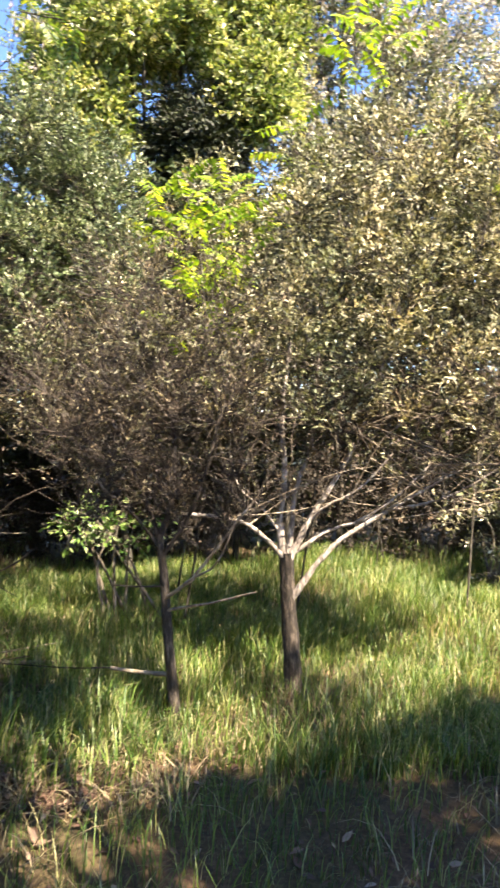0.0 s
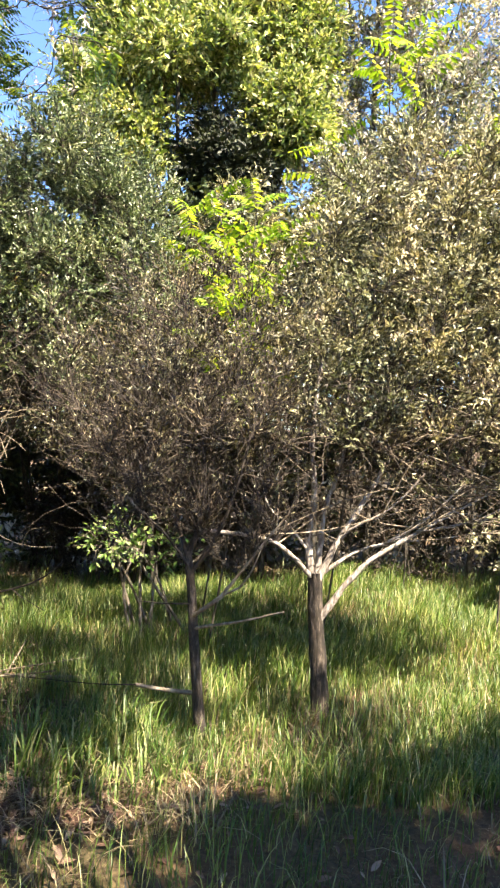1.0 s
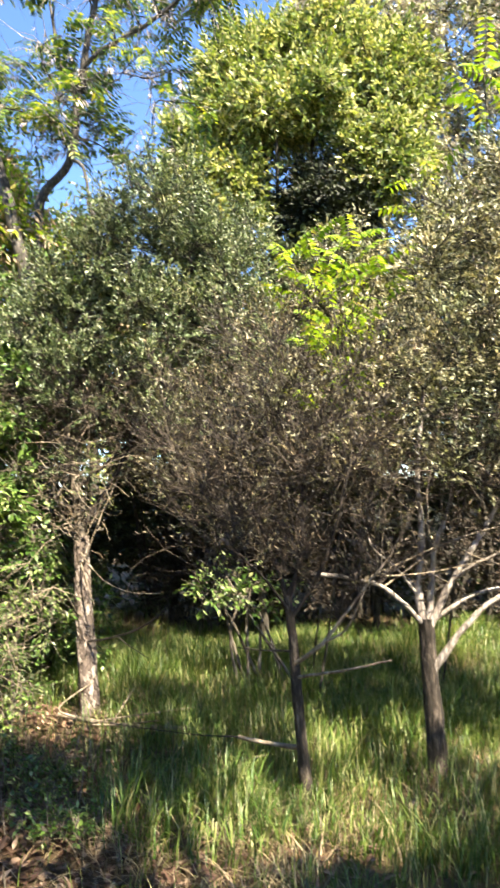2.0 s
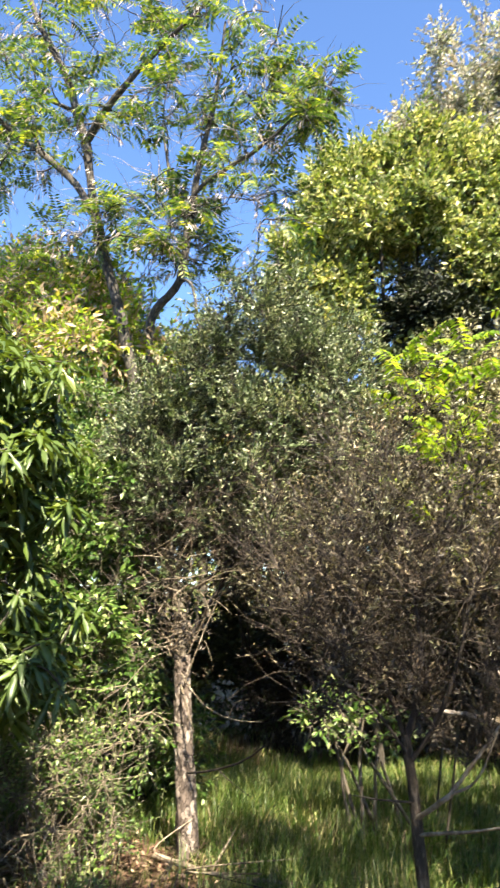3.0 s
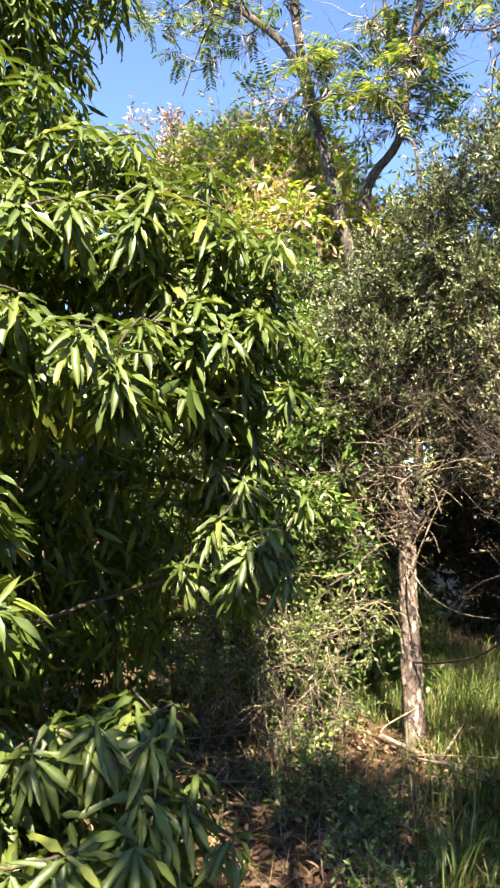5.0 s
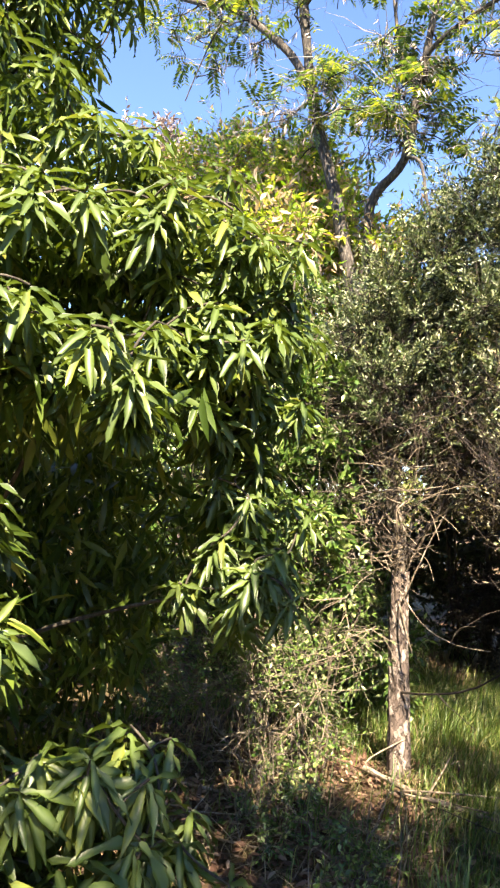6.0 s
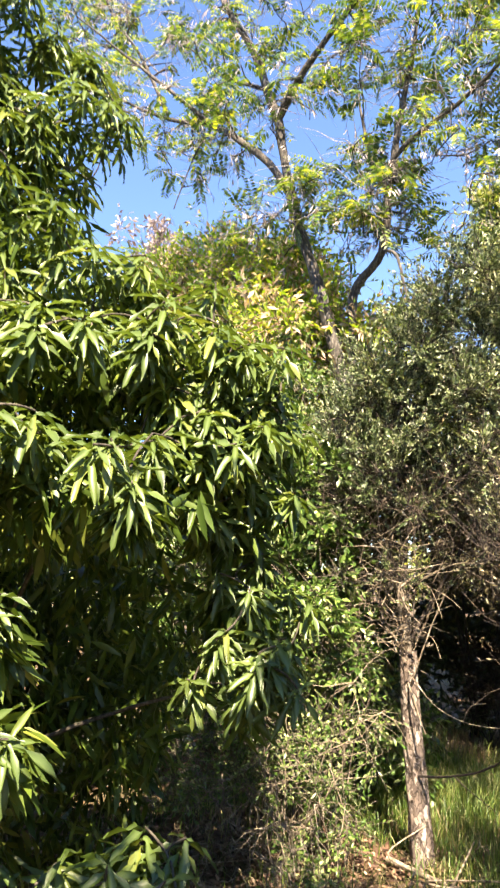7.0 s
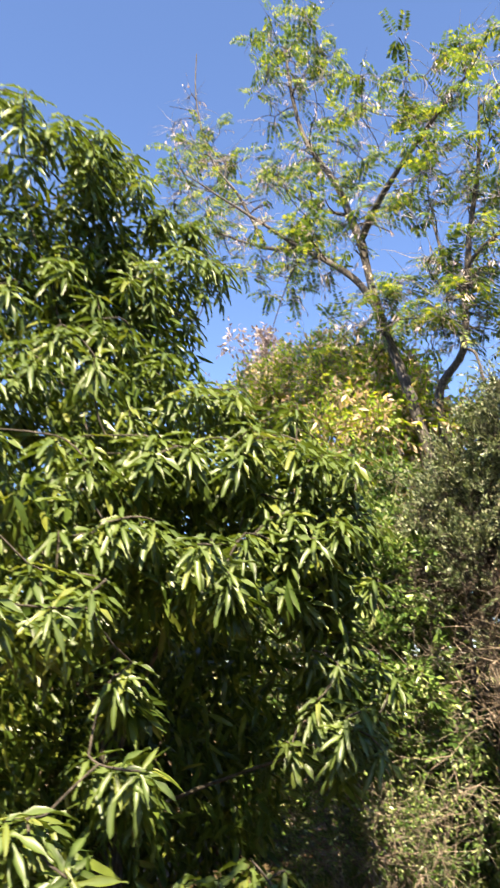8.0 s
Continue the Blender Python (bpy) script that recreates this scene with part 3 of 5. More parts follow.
def olive_near():
    """The slim tree with a bare stub low on its trunk."""
    t = Tree(11)
    t.know(*furrowed(t.wood, [(-0.135, 3.47, -0.06), (-0.16, 3.47, 0.22), (-0.18, 3.47, 0.53), (-0.19, 3.47, 0.72), (-0.21, 3.47, 0.92)], (0.034, 0.026, 0.024, 0.021, 0.019), 7, 0.14, 24, 12))
    pale, brown = [], []
    t.limb([(-0.165, 3.47, 0.21), (-0.31, 3.45, 0.225), (-0.46, 3.42, 0.25)], 0.012, 0.009, 4, 6, into=pale)
    t.limb([(-0.46, 3.42, 0.25), (-0.72, 3.4, 0.245), (-1.2, 3.42, 0.25)], 0.005, 0.002, 4, 4, into=brown)
    t.limb([(-0.17, 3.46, 0.54), (0.06, 3.4, 0.6), (0.29, 3.38, 0.665)], 0.009, 0.004, 4, 5, into=pale)
    t.limb([(-0.18, 3.46, 0.6), (-0.02, 3.4, 0.72), (0.09, 3.4, 0.86), (0.3, 3.4, 1.12)], 0.012, 0.005, 4, 5, into=pale)
    t.limb([(-0.02, 3.4, 0.72), (0.1, 3.36, 0.8), (0.2, 3.36, 1.0)], 0.006, 0.003, 4, 4, into=pale)
    t.limb([(-0.185, 3.46, 0.66), (-0.31, 3.4, 0.67), (-0.44, 3.38, 0.68)], 0.007, 0.003, 4, 4, into=brown)
    t.limb([(-0.2, 3.46, 0.84), (-0.28, 3.37, 1.0), (-0.37, 3.29, 1.12)], 0.007, 0.006, 4, 5, into=brown)
    t.limb([(-0.37, 3.29, 1.12), (-0.41, 3.27, 1.16), (-0.45, 3.25, 1.2)], 0.009, 0.011, 3, 6, into=pale)
    t.limb([(-0.21, 3.47, 0.9), (-0.15, 3.5, 1.1), (-0.14, 3.52, 1.4), (-0.2, 3.55, 1.8)], 0.017, 0.007, 5, 7, into=brown)
    t.limb([(-0.2, 3.47, 0.88), (-0.33, 3.55, 1.15), (-0.5, 3.6, 1.5)], 0.014, 0.006, 5, 6, into=brown)
    t.limb([(-0.2, 3.47, 0.8), (-0.06, 3.45, 1.0), (0.05, 3.42, 1.25), (0.12, 3.4, 1.5)], 0.012, 0.005, 5, 6, into=brown)
    blobs = [(-0.25, 3.52, 1.5, 0.5, 0.46, 0.45), (-0.55, 3.6, 1.75, 0.5, 0.4, 0.5), (0.05, 3.5, 1.3, 0.36, 0.3, 0.42), (-0.45, 3.5, 1.12, 0.45, 0.32, 0.22), (-0.05, 3.55, 1.95, 0.45, 0.4, 0.45), (-0.75, 3.7, 1.45, 0.22, 0.25, 0.35), (0.05, 3.5, 0.95, 0.25, 0.2, 0.12)]
    t.branch_out()
    t.reach(blob_points(t.rng, blobs, 330), 0.75, 0.008, 4, 0.5, 0.12, 0.002)
    leaf, dry, twig, shoot = Soup(), Soup(), Soup(), Soup()
    a, b = t.sprays(8, 0.32, -1.0, r=0.0016, into=shoot)
    thick = clumped(t.rng, b)
    t.bare(twig, 380, 0.5, 1.7, 0.0022, -0.4)
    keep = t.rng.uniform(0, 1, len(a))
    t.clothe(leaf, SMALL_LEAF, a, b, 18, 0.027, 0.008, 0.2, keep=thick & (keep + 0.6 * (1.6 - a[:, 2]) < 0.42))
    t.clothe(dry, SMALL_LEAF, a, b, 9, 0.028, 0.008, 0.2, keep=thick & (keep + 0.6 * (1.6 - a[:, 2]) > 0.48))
    return finish(t, "olive_tree", (-0.135, 3.47, 0), "slim young olive tree with brown twigs and a bare stub", BARK_SHADED,
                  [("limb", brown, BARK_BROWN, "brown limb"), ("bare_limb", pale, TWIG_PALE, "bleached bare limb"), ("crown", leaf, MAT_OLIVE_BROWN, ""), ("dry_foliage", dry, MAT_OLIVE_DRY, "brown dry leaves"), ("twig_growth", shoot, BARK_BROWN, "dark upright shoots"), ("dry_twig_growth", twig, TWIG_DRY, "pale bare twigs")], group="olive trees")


def olive_forked():
    """The tree whose trunk forks low into pale limbs."""
    t = Tree(12)
    pale = []
    t.know(*furrowed(t.wood, [(0.415, 3.88, -0.06), (0.4, 3.88, 0.3), (0.385, 3.88, 0.55), (0.38, 3.88, 0.76)], (0.056, 0.045, 0.042, 0.04, 0.037), 6, 0.14, 30, 16))
    t.limb([(0.375, 3.88, 0.7), (0.345, 3.87, 0.93), (0.375, 3.87, 1.18), (0.36, 3.9, 1.45), (0.4, 3.95, 1.9)], 0.024, 0.01, 5, 8, into=pale)
    t.limb([(0.39, 3.89, 0.72), (0.405, 3.93, 0.93), (0.43, 3.97, 1.12), (0.52, 4.02, 1.4), (0.55, 4.1, 2.0)], 0.018, 0.008, 5, 7, into=pale)
    t.limb([(0.395, 3.88, 0.71), (0.5, 3.9, 0.93), (0.64, 3.92, 1.15), (0.8, 4.0, 1.45), (0.95, 4.1, 1.95)], 0.021, 0.008, 5, 7, into=pale)
    t.limb([(0.37, 3.87, 0.73), (0.2, 3.72, 0.93), (0.05, 3.6, 0.99), (-0.1, 3.5, 1.02)], 0.014, 0.009, 5, 6, into=pale)
    t.limb([(0.4, 3.87, 0.5), (0.47, 3.86, 0.6), (0.55, 3.86, 0.71), (0.68, 3.87, 0.84), (0.95, 3.95, 1.0), (1.3, 4.0, 1.2)], 0.022, 0.006, 5, 7, into=pale)
    t.limb([(0.4, 3.89, 0.74), (0.58, 3.95, 0.86), (0.74, 3.97, 0.91), (0.98, 4.0, 0.99), (1.25, 4.0, 1.06), (1.6, 4.1, 1.25)], 0.012, 0.004, 5, 6, into=pale)
    t.limb([(0.36, 3.87, 0.85), (0.25, 3.8, 1.02), (0.15, 3.75, 1.12), (0.1, 3.75, 1.3)], 0.008, 0.004, 4, 5, into=pale)
    t.limb([(0.5, 3.9, 0.93), (0.6, 3.85, 1.02), (0.78, 3.85, 1.12), (0.95, 3.85, 1.3)], 0.009, 0.004, 4, 5, into=pale)
    t.limb([(0.74, 3.97, 0.91), (0.95, 3.9, 1.05), (1.2, 3.9, 1.3)], 0.008, 0.003, 4, 5, into=pale)
    arcs = Soup()
    for k in range(30):
        p = t.node[t.rng.choice(np.flatnonzero(t.node[:, 2] > 0.85))]
        q = np.array([t.rng.uniform(0.75, 1.75), t.rng.uniform(3.7, 4.15), t.rng.uniform(1.0, 1.65)]) if k < 22 else np.array([t.rng.uniform(0.05, 0.35), t.rng.uniform(3.6, 3.8), t.rng.uniform(1.15, 1.65)])
        t.limb([p, 0.5 * (p + q) + spread(t.rng, 1)[0] * np.array([0.1, 0.08, 0.14]), q], 0.0042, 0.002, 5, 4, into=arcs)
    blobs = [(1.0, 4.15, 2.2, 0.9, 0.8, 0.85), (0.5, 4.0, 1.75, 0.6, 0.55, 0.5), (1.35, 4.2, 1.6, 0.7, 0.65, 0.45), (0.85, 4.3, 2.8, 0.62, 0.6, 0.42), (1.5, 4.3, 2.5, 0.5, 0.6, 0.5), (0.6, 3.95, 1.45, 0.5, 0.4, 0.28), (1.25, 4.05, 1.45, 0.6, 0.4, 0.3), (1.2, 4.3, 3.1, 0.55, 0.5, 0.35), (1.75, 4.4, 3.0, 0.6, 0.5, 0.45)]
    t.branch_out()
    t.reach(blob_points(t.rng, blobs, 660), 0.8, 0.009, 4, 0.35, 0.12, 0.002)
    leaf, dry, twig, shoot = Soup(), Soup(), Soup(), Soup()
    a, b = t.sprays(10, 0.26, -0.5, r=0.0016, into=shoot)
    thick = clumped(t.rng, b)
    t.bare(twig, 1000, 0.42, 1.75, 0.0024, 0.0)
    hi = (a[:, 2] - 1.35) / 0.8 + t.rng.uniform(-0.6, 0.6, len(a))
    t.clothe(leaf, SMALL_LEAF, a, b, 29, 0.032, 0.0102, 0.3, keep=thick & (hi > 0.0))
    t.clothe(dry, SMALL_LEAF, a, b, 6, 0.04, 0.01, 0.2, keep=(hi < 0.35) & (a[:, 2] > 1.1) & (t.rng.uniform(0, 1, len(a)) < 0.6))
    return finish(t, "olive_tree", (0.415, 3.88, 0), "olive tree forking low into pale limbs with grey-green leaves", BARK_SHADED,
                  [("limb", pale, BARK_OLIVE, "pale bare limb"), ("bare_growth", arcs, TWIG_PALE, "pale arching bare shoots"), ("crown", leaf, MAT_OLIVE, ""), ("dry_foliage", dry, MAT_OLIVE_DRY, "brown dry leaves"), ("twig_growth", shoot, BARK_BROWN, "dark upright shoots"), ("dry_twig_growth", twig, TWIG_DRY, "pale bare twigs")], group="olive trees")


def olive_pale_trunk():
    """The tree with the straight pale trunk, green above and brown below."""
    t = Tree(13)
    dark, upper, bleached, brittle = [], [], [], Soup()
    t.know(*furrowed(t.wood, [(-1.715, 4.08, -0.06), (-1.74, 4.08, 0.43), (-1.765, 4.08, 0.82), (-1.765, 4.08, 1.15)], (0.066, 0.056, 0.054, 0.05, 0.046), 5, 0.17, 40, 26))
    t.limb([(-1.765, 4.08, 1.1), (-1.785, 4.08, 1.39), (-1.86, 4.1, 1.67), (-1.92, 4.12, 2.06), (-1.9, 4.15, 2.4), (-1.7, 4.25, 2.8)], 0.037, 0.012, 6, 10, 0.1, into=upper)
    t.limb([(-1.76, 4.09, 1.12), (-1.72, 4.2, 1.3), (-1.65, 4.22, 1.44), (-1.53, 4.22, 1.53)], 0.006, 0.007, 4, 6, into=bleached)
    t.limb([(-1.77, 4.1, 1.2), (-1.6, 4.3, 1.6), (-1.35, 4.4, 2.1), (-1.2, 4.45, 2.7)], 0.013, 0.007, 5, 7, into=dark)
    t.limb([(-1.8, 4.1, 1.45), (-1.5, 4.4, 1.8), (-1.1, 4.55, 2.05), (-0.9, 4.6, 2.4)], 0.013, 0.006, 5, 7, into=dark)
    t.limb([(-1.76, 4.05, 1.15), (-1.95, 3.9, 1.45), (-2.05, 3.8, 1.7), (-1.85, 3.75, 1.73), (-1.7, 3.75, 1.72)], 0.0035, 0.003, 5, 5, into=bleached)
    t.limb([(-1.76, 4.05, 1.0), (-1.69, 3.99, 0.92), (-1.64, 3.97, 0.82), (-1.6, 3.96, 0.74)], 0.006, 0.003, 5, 5, into=bleached)
    t.limb([(-1.7, 4.04, 0.5), (-1.48, 3.98, 0.55), (-1.26, 3.94, 0.63), (-1.1, 3.93, 0.74)], 0.008, 0.004, 4, 6, into=dark)
    t.limb([(-1.45, 3.97, 0.56), (-1.35, 3.93, 0.52), (-1.2, 3.9, 0.46)], 0.004, 0.002, 4, 4, into=dark)
    t.limb([(-1.76, 4.06, 0.93), (-1.68, 4.02, 1.06), (-1.6, 4.07, 1.3), (-1.5, 4.13, 1.54)], 0.004, 0.004, 5, 5, into=bleached)
    t.limb([(-1.76, 4.05, 1.06), (-1.66, 4.0, 0.98), (-1.56, 4.03, 0.87), (-1.42, 4.1, 0.8), (-1.26, 4.16, 0.79)], 0.004, 0.002, 5, 5, into=bleached)
    t.limb([(-1.45, 4.09, 0.81), (-1.38, 4.05, 0.9), (-1.28, 4.02, 0.93)], 0.003, 0.002, 4, 4, into=bleached)
    for k in range(110):
        p = np.array([-1.82, 3.95, 1.5]) + spread(t.rng, 1)[0] * np.array([0.22, 0.12, 0.3])
        q = p + spread(t.rng, 1)[0] * np.array([0.34, 0.2, 0.24]) + np.array([0.04, 0, 0.03])
        t.limb([p, 0.5 * (p + q) + spread(t.rng, 1)[0] * 0.05, q], 0.0036, 0.0016, 3, 4, into=brittle)
    blobs = [(-1.3, 4.45, 2.35, 0.85, 0.75, 0.7), (-1.4, 4.5, 3.05, 0.55, 0.5, 0.42), (-1.0, 4.6, 3.0, 0.4, 0.5, 0.35), (-1.85, 4.5, 2.75, 0.35, 0.35, 0.3), (-1.55, 4.35, 1.85, 0.4, 0.4, 0.4), (-2.05, 4.2, 2.3, 0.45, 0.45, 0.45), (-2.35, 4.5, 2.1, 0.5, 0.4, 0.5), (-2.6, 4.4, 2.3, 0.45, 0.4, 0.4), (-1.8, 3.9, 1.75, 0.34, 0.2, 0.4), (-1.75, 3.9, 1.4, 0.25, 0.12, 0.25), (-1.9, 3.9, 2.2, 0.35, 0.2, 0.4), (-1.72, 3.95, 2.78, 0.34, 0.22, 0.28), (-1.98, 4.0, 2.65, 0.3, 0.2, 0.25), (-1.42, 3.98, 3.05, 0.34, 0.25, 0.26), (-1.15, 4.0, 3.2, 0.32, 0.25, 0.22)]
    t.branch_out()
    t.reach(blob_points(t.rng, blobs, 1000), 1.0, 0.009, 4, 0.4, 0.12, 0.002)
    leaf, dry, twig, shoot = Soup(), Soup(), Soup(), Soup()
    a, b = t.sprays(11, 0.26, -0.5, r=0.0016, into=shoot)
    thick = clumped(t.rng, b, 0.3, 0.5, -0.55)
    t.bare(twig, 800, 0.5, 2.1, 0.0021, 0.05)
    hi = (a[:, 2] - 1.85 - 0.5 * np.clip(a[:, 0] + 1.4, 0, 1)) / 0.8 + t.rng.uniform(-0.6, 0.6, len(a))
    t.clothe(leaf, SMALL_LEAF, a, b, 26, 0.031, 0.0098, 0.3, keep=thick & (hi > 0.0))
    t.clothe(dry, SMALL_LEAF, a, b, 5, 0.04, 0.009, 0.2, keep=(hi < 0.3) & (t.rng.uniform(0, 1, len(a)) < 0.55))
    return finish(t, "olive_tree", (-1.715, 4.08, 0), "taller olive tree with straight pale trunk and brown lower twigs", BARK_PALE,
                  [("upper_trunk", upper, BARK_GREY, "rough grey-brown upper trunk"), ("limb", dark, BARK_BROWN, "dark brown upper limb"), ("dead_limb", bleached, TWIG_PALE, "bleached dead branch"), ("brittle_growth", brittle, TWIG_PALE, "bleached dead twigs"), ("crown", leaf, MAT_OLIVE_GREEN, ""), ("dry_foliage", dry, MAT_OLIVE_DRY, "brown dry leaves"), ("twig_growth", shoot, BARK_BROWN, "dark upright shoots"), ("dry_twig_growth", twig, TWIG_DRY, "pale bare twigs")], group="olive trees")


def glossy_tree():
    """The big near tree with whorls of long hanging leaves; dark inside."""
    place = (-2.55, 1.85, 0)
    t = Tree(21)
    t.limb([(-2.55, 1.85, -0.06), (-2.5, 1.87, 0.7), (-2.52, 1.85, 1.5)], 0.09, 0.07, 5, 10, 0.06, 0.3)
    for pts in ([(-2.52, 1.85, 1.4), (-2.6, 1.7, 2.8), (-2.75, 1.3, 4.2)], [(-2.6, 1.8, 2.4), (-2.75, 2.0, 3.2), (-2.75, 2.2, 3.9)], [(-2.5, 1.87, 1.0), (-2.1, 1.9, 1.6), (-1.55, 1.8, 1.92)], [(-2.52, 1.85, 1.5), (-2.2, 1.9, 2.1), (-1.7, 1.9, 2.36)],
                [(-2.5, 1.87, 0.4), (-1.9, 1.65, 0.35), (-1.3, 1.62, 0.5)], [(-1.9, 1.65, 0.35), (-1.5, 1.75, 0.3), (-1.2, 1.85, 0.35)], [(-2.5, 1.87, 0.8), (-2.1, 2.25, 1.0), (-1.6, 2.35, 1.15)], [(-2.52, 1.85, 1.3), (-2.2, 1.3, 1.7), (-1.5, 1.1, 1.8)], [(-2.52, 1.85, 1.4), (-3.0, 1.9, 2.4), (-3.2, 2.0, 3.2)]):
        t.limb(pts, 0.012, 0.006, 5, 7)
    # the tiers of the crown, from the top down, and how many whorls stand on each
    tiers = [((-2.75, 1.25, 4.3, 0.6, 0.6, 0.55), 44), ((-2.65, 1.8, 4.35, 0.35, 0.35, 0.42), 18), ((-2.75, 2.25, 4.0, 0.4, 0.42, 0.42), 28), ((-2.8, 1.9, 3.65, 0.5, 0.55, 0.4), 20), ((-2.7, 1.3, 3.5, 0.5, 0.5, 0.4), 18), ((-2.15, 1.1, 2.75, 0.3, 0.3, 0.25), 9),
             ((-1.95, 1.4, 2.85, 0.42, 0.42, 0.26), 14), ((-1.95, 1.9, 2.72, 0.42, 0.42, 0.22), 14), ((-1.85, 2.3, 2.66, 0.36, 0.36, 0.2), 11),
             ((-1.75, 1.5, 2.38, 0.3, 0.3, 0.13), 9), ((-1.55, 1.78, 2.4, 0.28, 0.28, 0.13), 9), ((-1.42, 2.02, 2.38, 0.28, 0.28, 0.14), 9), ((-1.42, 2.36, 2.36, 0.25, 0.25, 0.16), 8),
             ((-1.5, 1.38, 1.98, 0.28, 0.28, 0.13), 8), ((-1.32, 1.6, 1.93, 0.25, 0.26, 0.12), 8), ((-1.32, 1.9, 1.92, 0.25, 0.26, 0.12), 8), ((-1.35, 2.2, 2.04, 0.24, 0.24, 0.14), 7), ((-1.14, 1.67, 1.84, 0.05, 0.05, 0.04), 2),
             ((-1.5, 0.9, 2.2, 0.35, 0.35, 0.22), 10), ((-1.3, 1.0, 1.72, 0.3, 0.28, 0.16), 9), ((-1.28, 1.33, 1.5, 0.08, 0.08, 0.06), 2), ((-1.14, 1.28, 1.24, 0.12, 0.12, 0.1), 3), ((-1.1, 1.0, 1.02, 0.25, 0.2, 0.14), 6),
             ((-1.5, 2.5, 2.2, 0.25, 0.25, 0.18), 9), ((-1.45, 2.15, 2.2, 0.2, 0.2, 0.1), 5), ((-1.5, 2.45, 1.82, 0.24, 0.24, 0.16), 10), ((-1.55, 2.5, 1.55, 0.2, 0.2, 0.15), 5), ((-1.4, 2.4, 1.22, 0.22, 0.22, 0.2), 17), ((-1.62, 2.75, 1.35, 0.2, 0.2, 0.2), 6), ((-1.6, 2.65, 2.05, 0.25, 0.25, 0.2), 8),
             ((-1.2, 1.66, 0.8, 0.24, 0.24, 0.14), 11), ((-1.15, 1.5, 0.58, 0.3, 0.25, 0.2), 13), ((-1.15, 1.88, 0.45, 0.25, 0.25, 0.25), 13), ((-1.5, 1.4, 0.5, 0.35, 0.35, 0.25), 10)]
    lobes = np.array([lb for lb, _ in tiers])
    hollow = np.array([(-1.8, 1.92, 1.22), (0.62, 0.66, 0.5)])
    rng = t.rng
    tips, outs = [], []
    for lb, (_, k) in zip(lobes, tiers):
        d = spread(rng, k * 8)
        d = d[((d @ np.array([0.75, -0.5, 0.35])) > -0.4) & (d[:, 2] > -0.3)][:k]
        tips.append(lb[:3] + d * lb[3:] * rng.uniform(0.7, 1.1, (len(d), 1)))
        outs.append(d)
    tips, outs = np.vstack(tips), np.vstack(outs)
    tips[:, 2] = np.maximum(tips[:, 2], 0.22)
    t.reach(tips, 0.3, 0.012, 5, 0.1, 0.08, 0.004)
    A, D, U, L = [], [], [], []
    for p, o in zip(tips, outs):
        k = int(rng.integers(14, 21))
        ang = rng.uniform(0, 6.28) + np.arange(k) * 2.4
        axis = unit(o * 0.45 + np.array([0.2, -0.12, 0.68]))
        u = unit(np.cross(axis, [0.2, 0.9, 0.3]))
        w = np.cross(axis, u)
        age = np.arange(k)[:, None] / k
        d = np.cos(ang)[:, None] * u + np.sin(ang)[:, None] * w + (0.45 - 0.8 * age + rng.normal(size=(k, 1)) * 0.15) * axis + np.array([0, 0, -0.46 if p[2] > 1.0 else -0.65])
        A.append(p - axis * (0.09 * age + rng.uniform(-0.01, 0.01, (k, 1))))
        D.append(unit(d))
        U.append(np.tile(axis, (k, 1)) + 0.3 * spread(rng, k) + np.array([0, 0, 0.45]))
        L.append(rng.uniform(0.08, 0.165, k) * (0.95 if p[1] > 2.2 and p[2] < 1.9 else 1.05 if p[2] < 1.0 else 1 if p[2] < 3.2 else 1.12))
    A, D, U, L = np.vstack(A), np.vstack(D), np.vstack(U), np.concatenate(L)
    # leaves deeper in the crown, hanging from older wood
    n = 6500
    pick = rng.integers(0, len(lobes), n)
    deep = lobes[pick, :3] + spread(rng, n) * lobes[pick, 3:] * rng.uniform(0.15, 0.8, (n, 1)) + np.array([-0.1, 0.06, -0.07])
    back = blob_points(rng, [(-2.75, 2.45, 1.0, 0.45, 0.6, 0.95), (-3.15, 1.7, 1.6, 0.4, 0.7, 1.5), (-2.3, 1.75, 2.3, 0.55, 0.7, 0.45), (-2.5, 1.7, 0.9, 0.3, 0.5, 0.7), (-2.85, 2.0, 3.3, 0.45, 0.6, 0.6), (-2.9, 1.6, 3.9, 0.4, 0.6, 0.5), (-1.9, 1.6, 1.75, 0.35, 0.5, 0.2), (-1.9, 2.15, 2.2, 0.35, 0.4, 0.28), (-2.55, 1.2, 1.4, 0.35, 0.35, 0.7), (-1.75, 1.5, 0.4, 0.4, 0.45, 0.3), (-2.15, 2.4, 1.3, 0.3, 0.35, 0.6)], 18500)
    deep = np.vstack([deep, back])
    deep[:, 2] = np.maximum(deep[:, 2], 0.25)
    deep = deep[(((deep - hollow[0]) / hollow[1]) ** 2).sum(1) > 1.0]
    n = len(deep)
    crown = Soup()
    near = (A[:, 0] > -1.75) & (A[:, 2] > 1.5) & (A[:, 2] < 2.5)
    single = np.flatnonzero(near)[:300]
    rest = np.ones(len(A), bool)
    rest[single] = False
    leaves(crown, LONG_LEAF, A[rest], D[rest], U[rest], L[rest], L[rest] * rng.uniform(0.145, 0.2, rest.sum()))
    dl = rng.uniform(0.1, 0.17, n)
    leaves(crown, PLAIN_LONG_LEAF, deep, spread(rng, n) + np.array([0, 0, -0.9]), spread(rng, n) + np.array([0, 0, 0.8]), dl, dl * 0.2)
    top = thing("broadleaf_tree", place, "dense evergreen tree with whorls of long glossy hanging leaves", "tree")
    seat(part("trunk", t.wood.mesh("trunk", BARK_DARK), top), place)
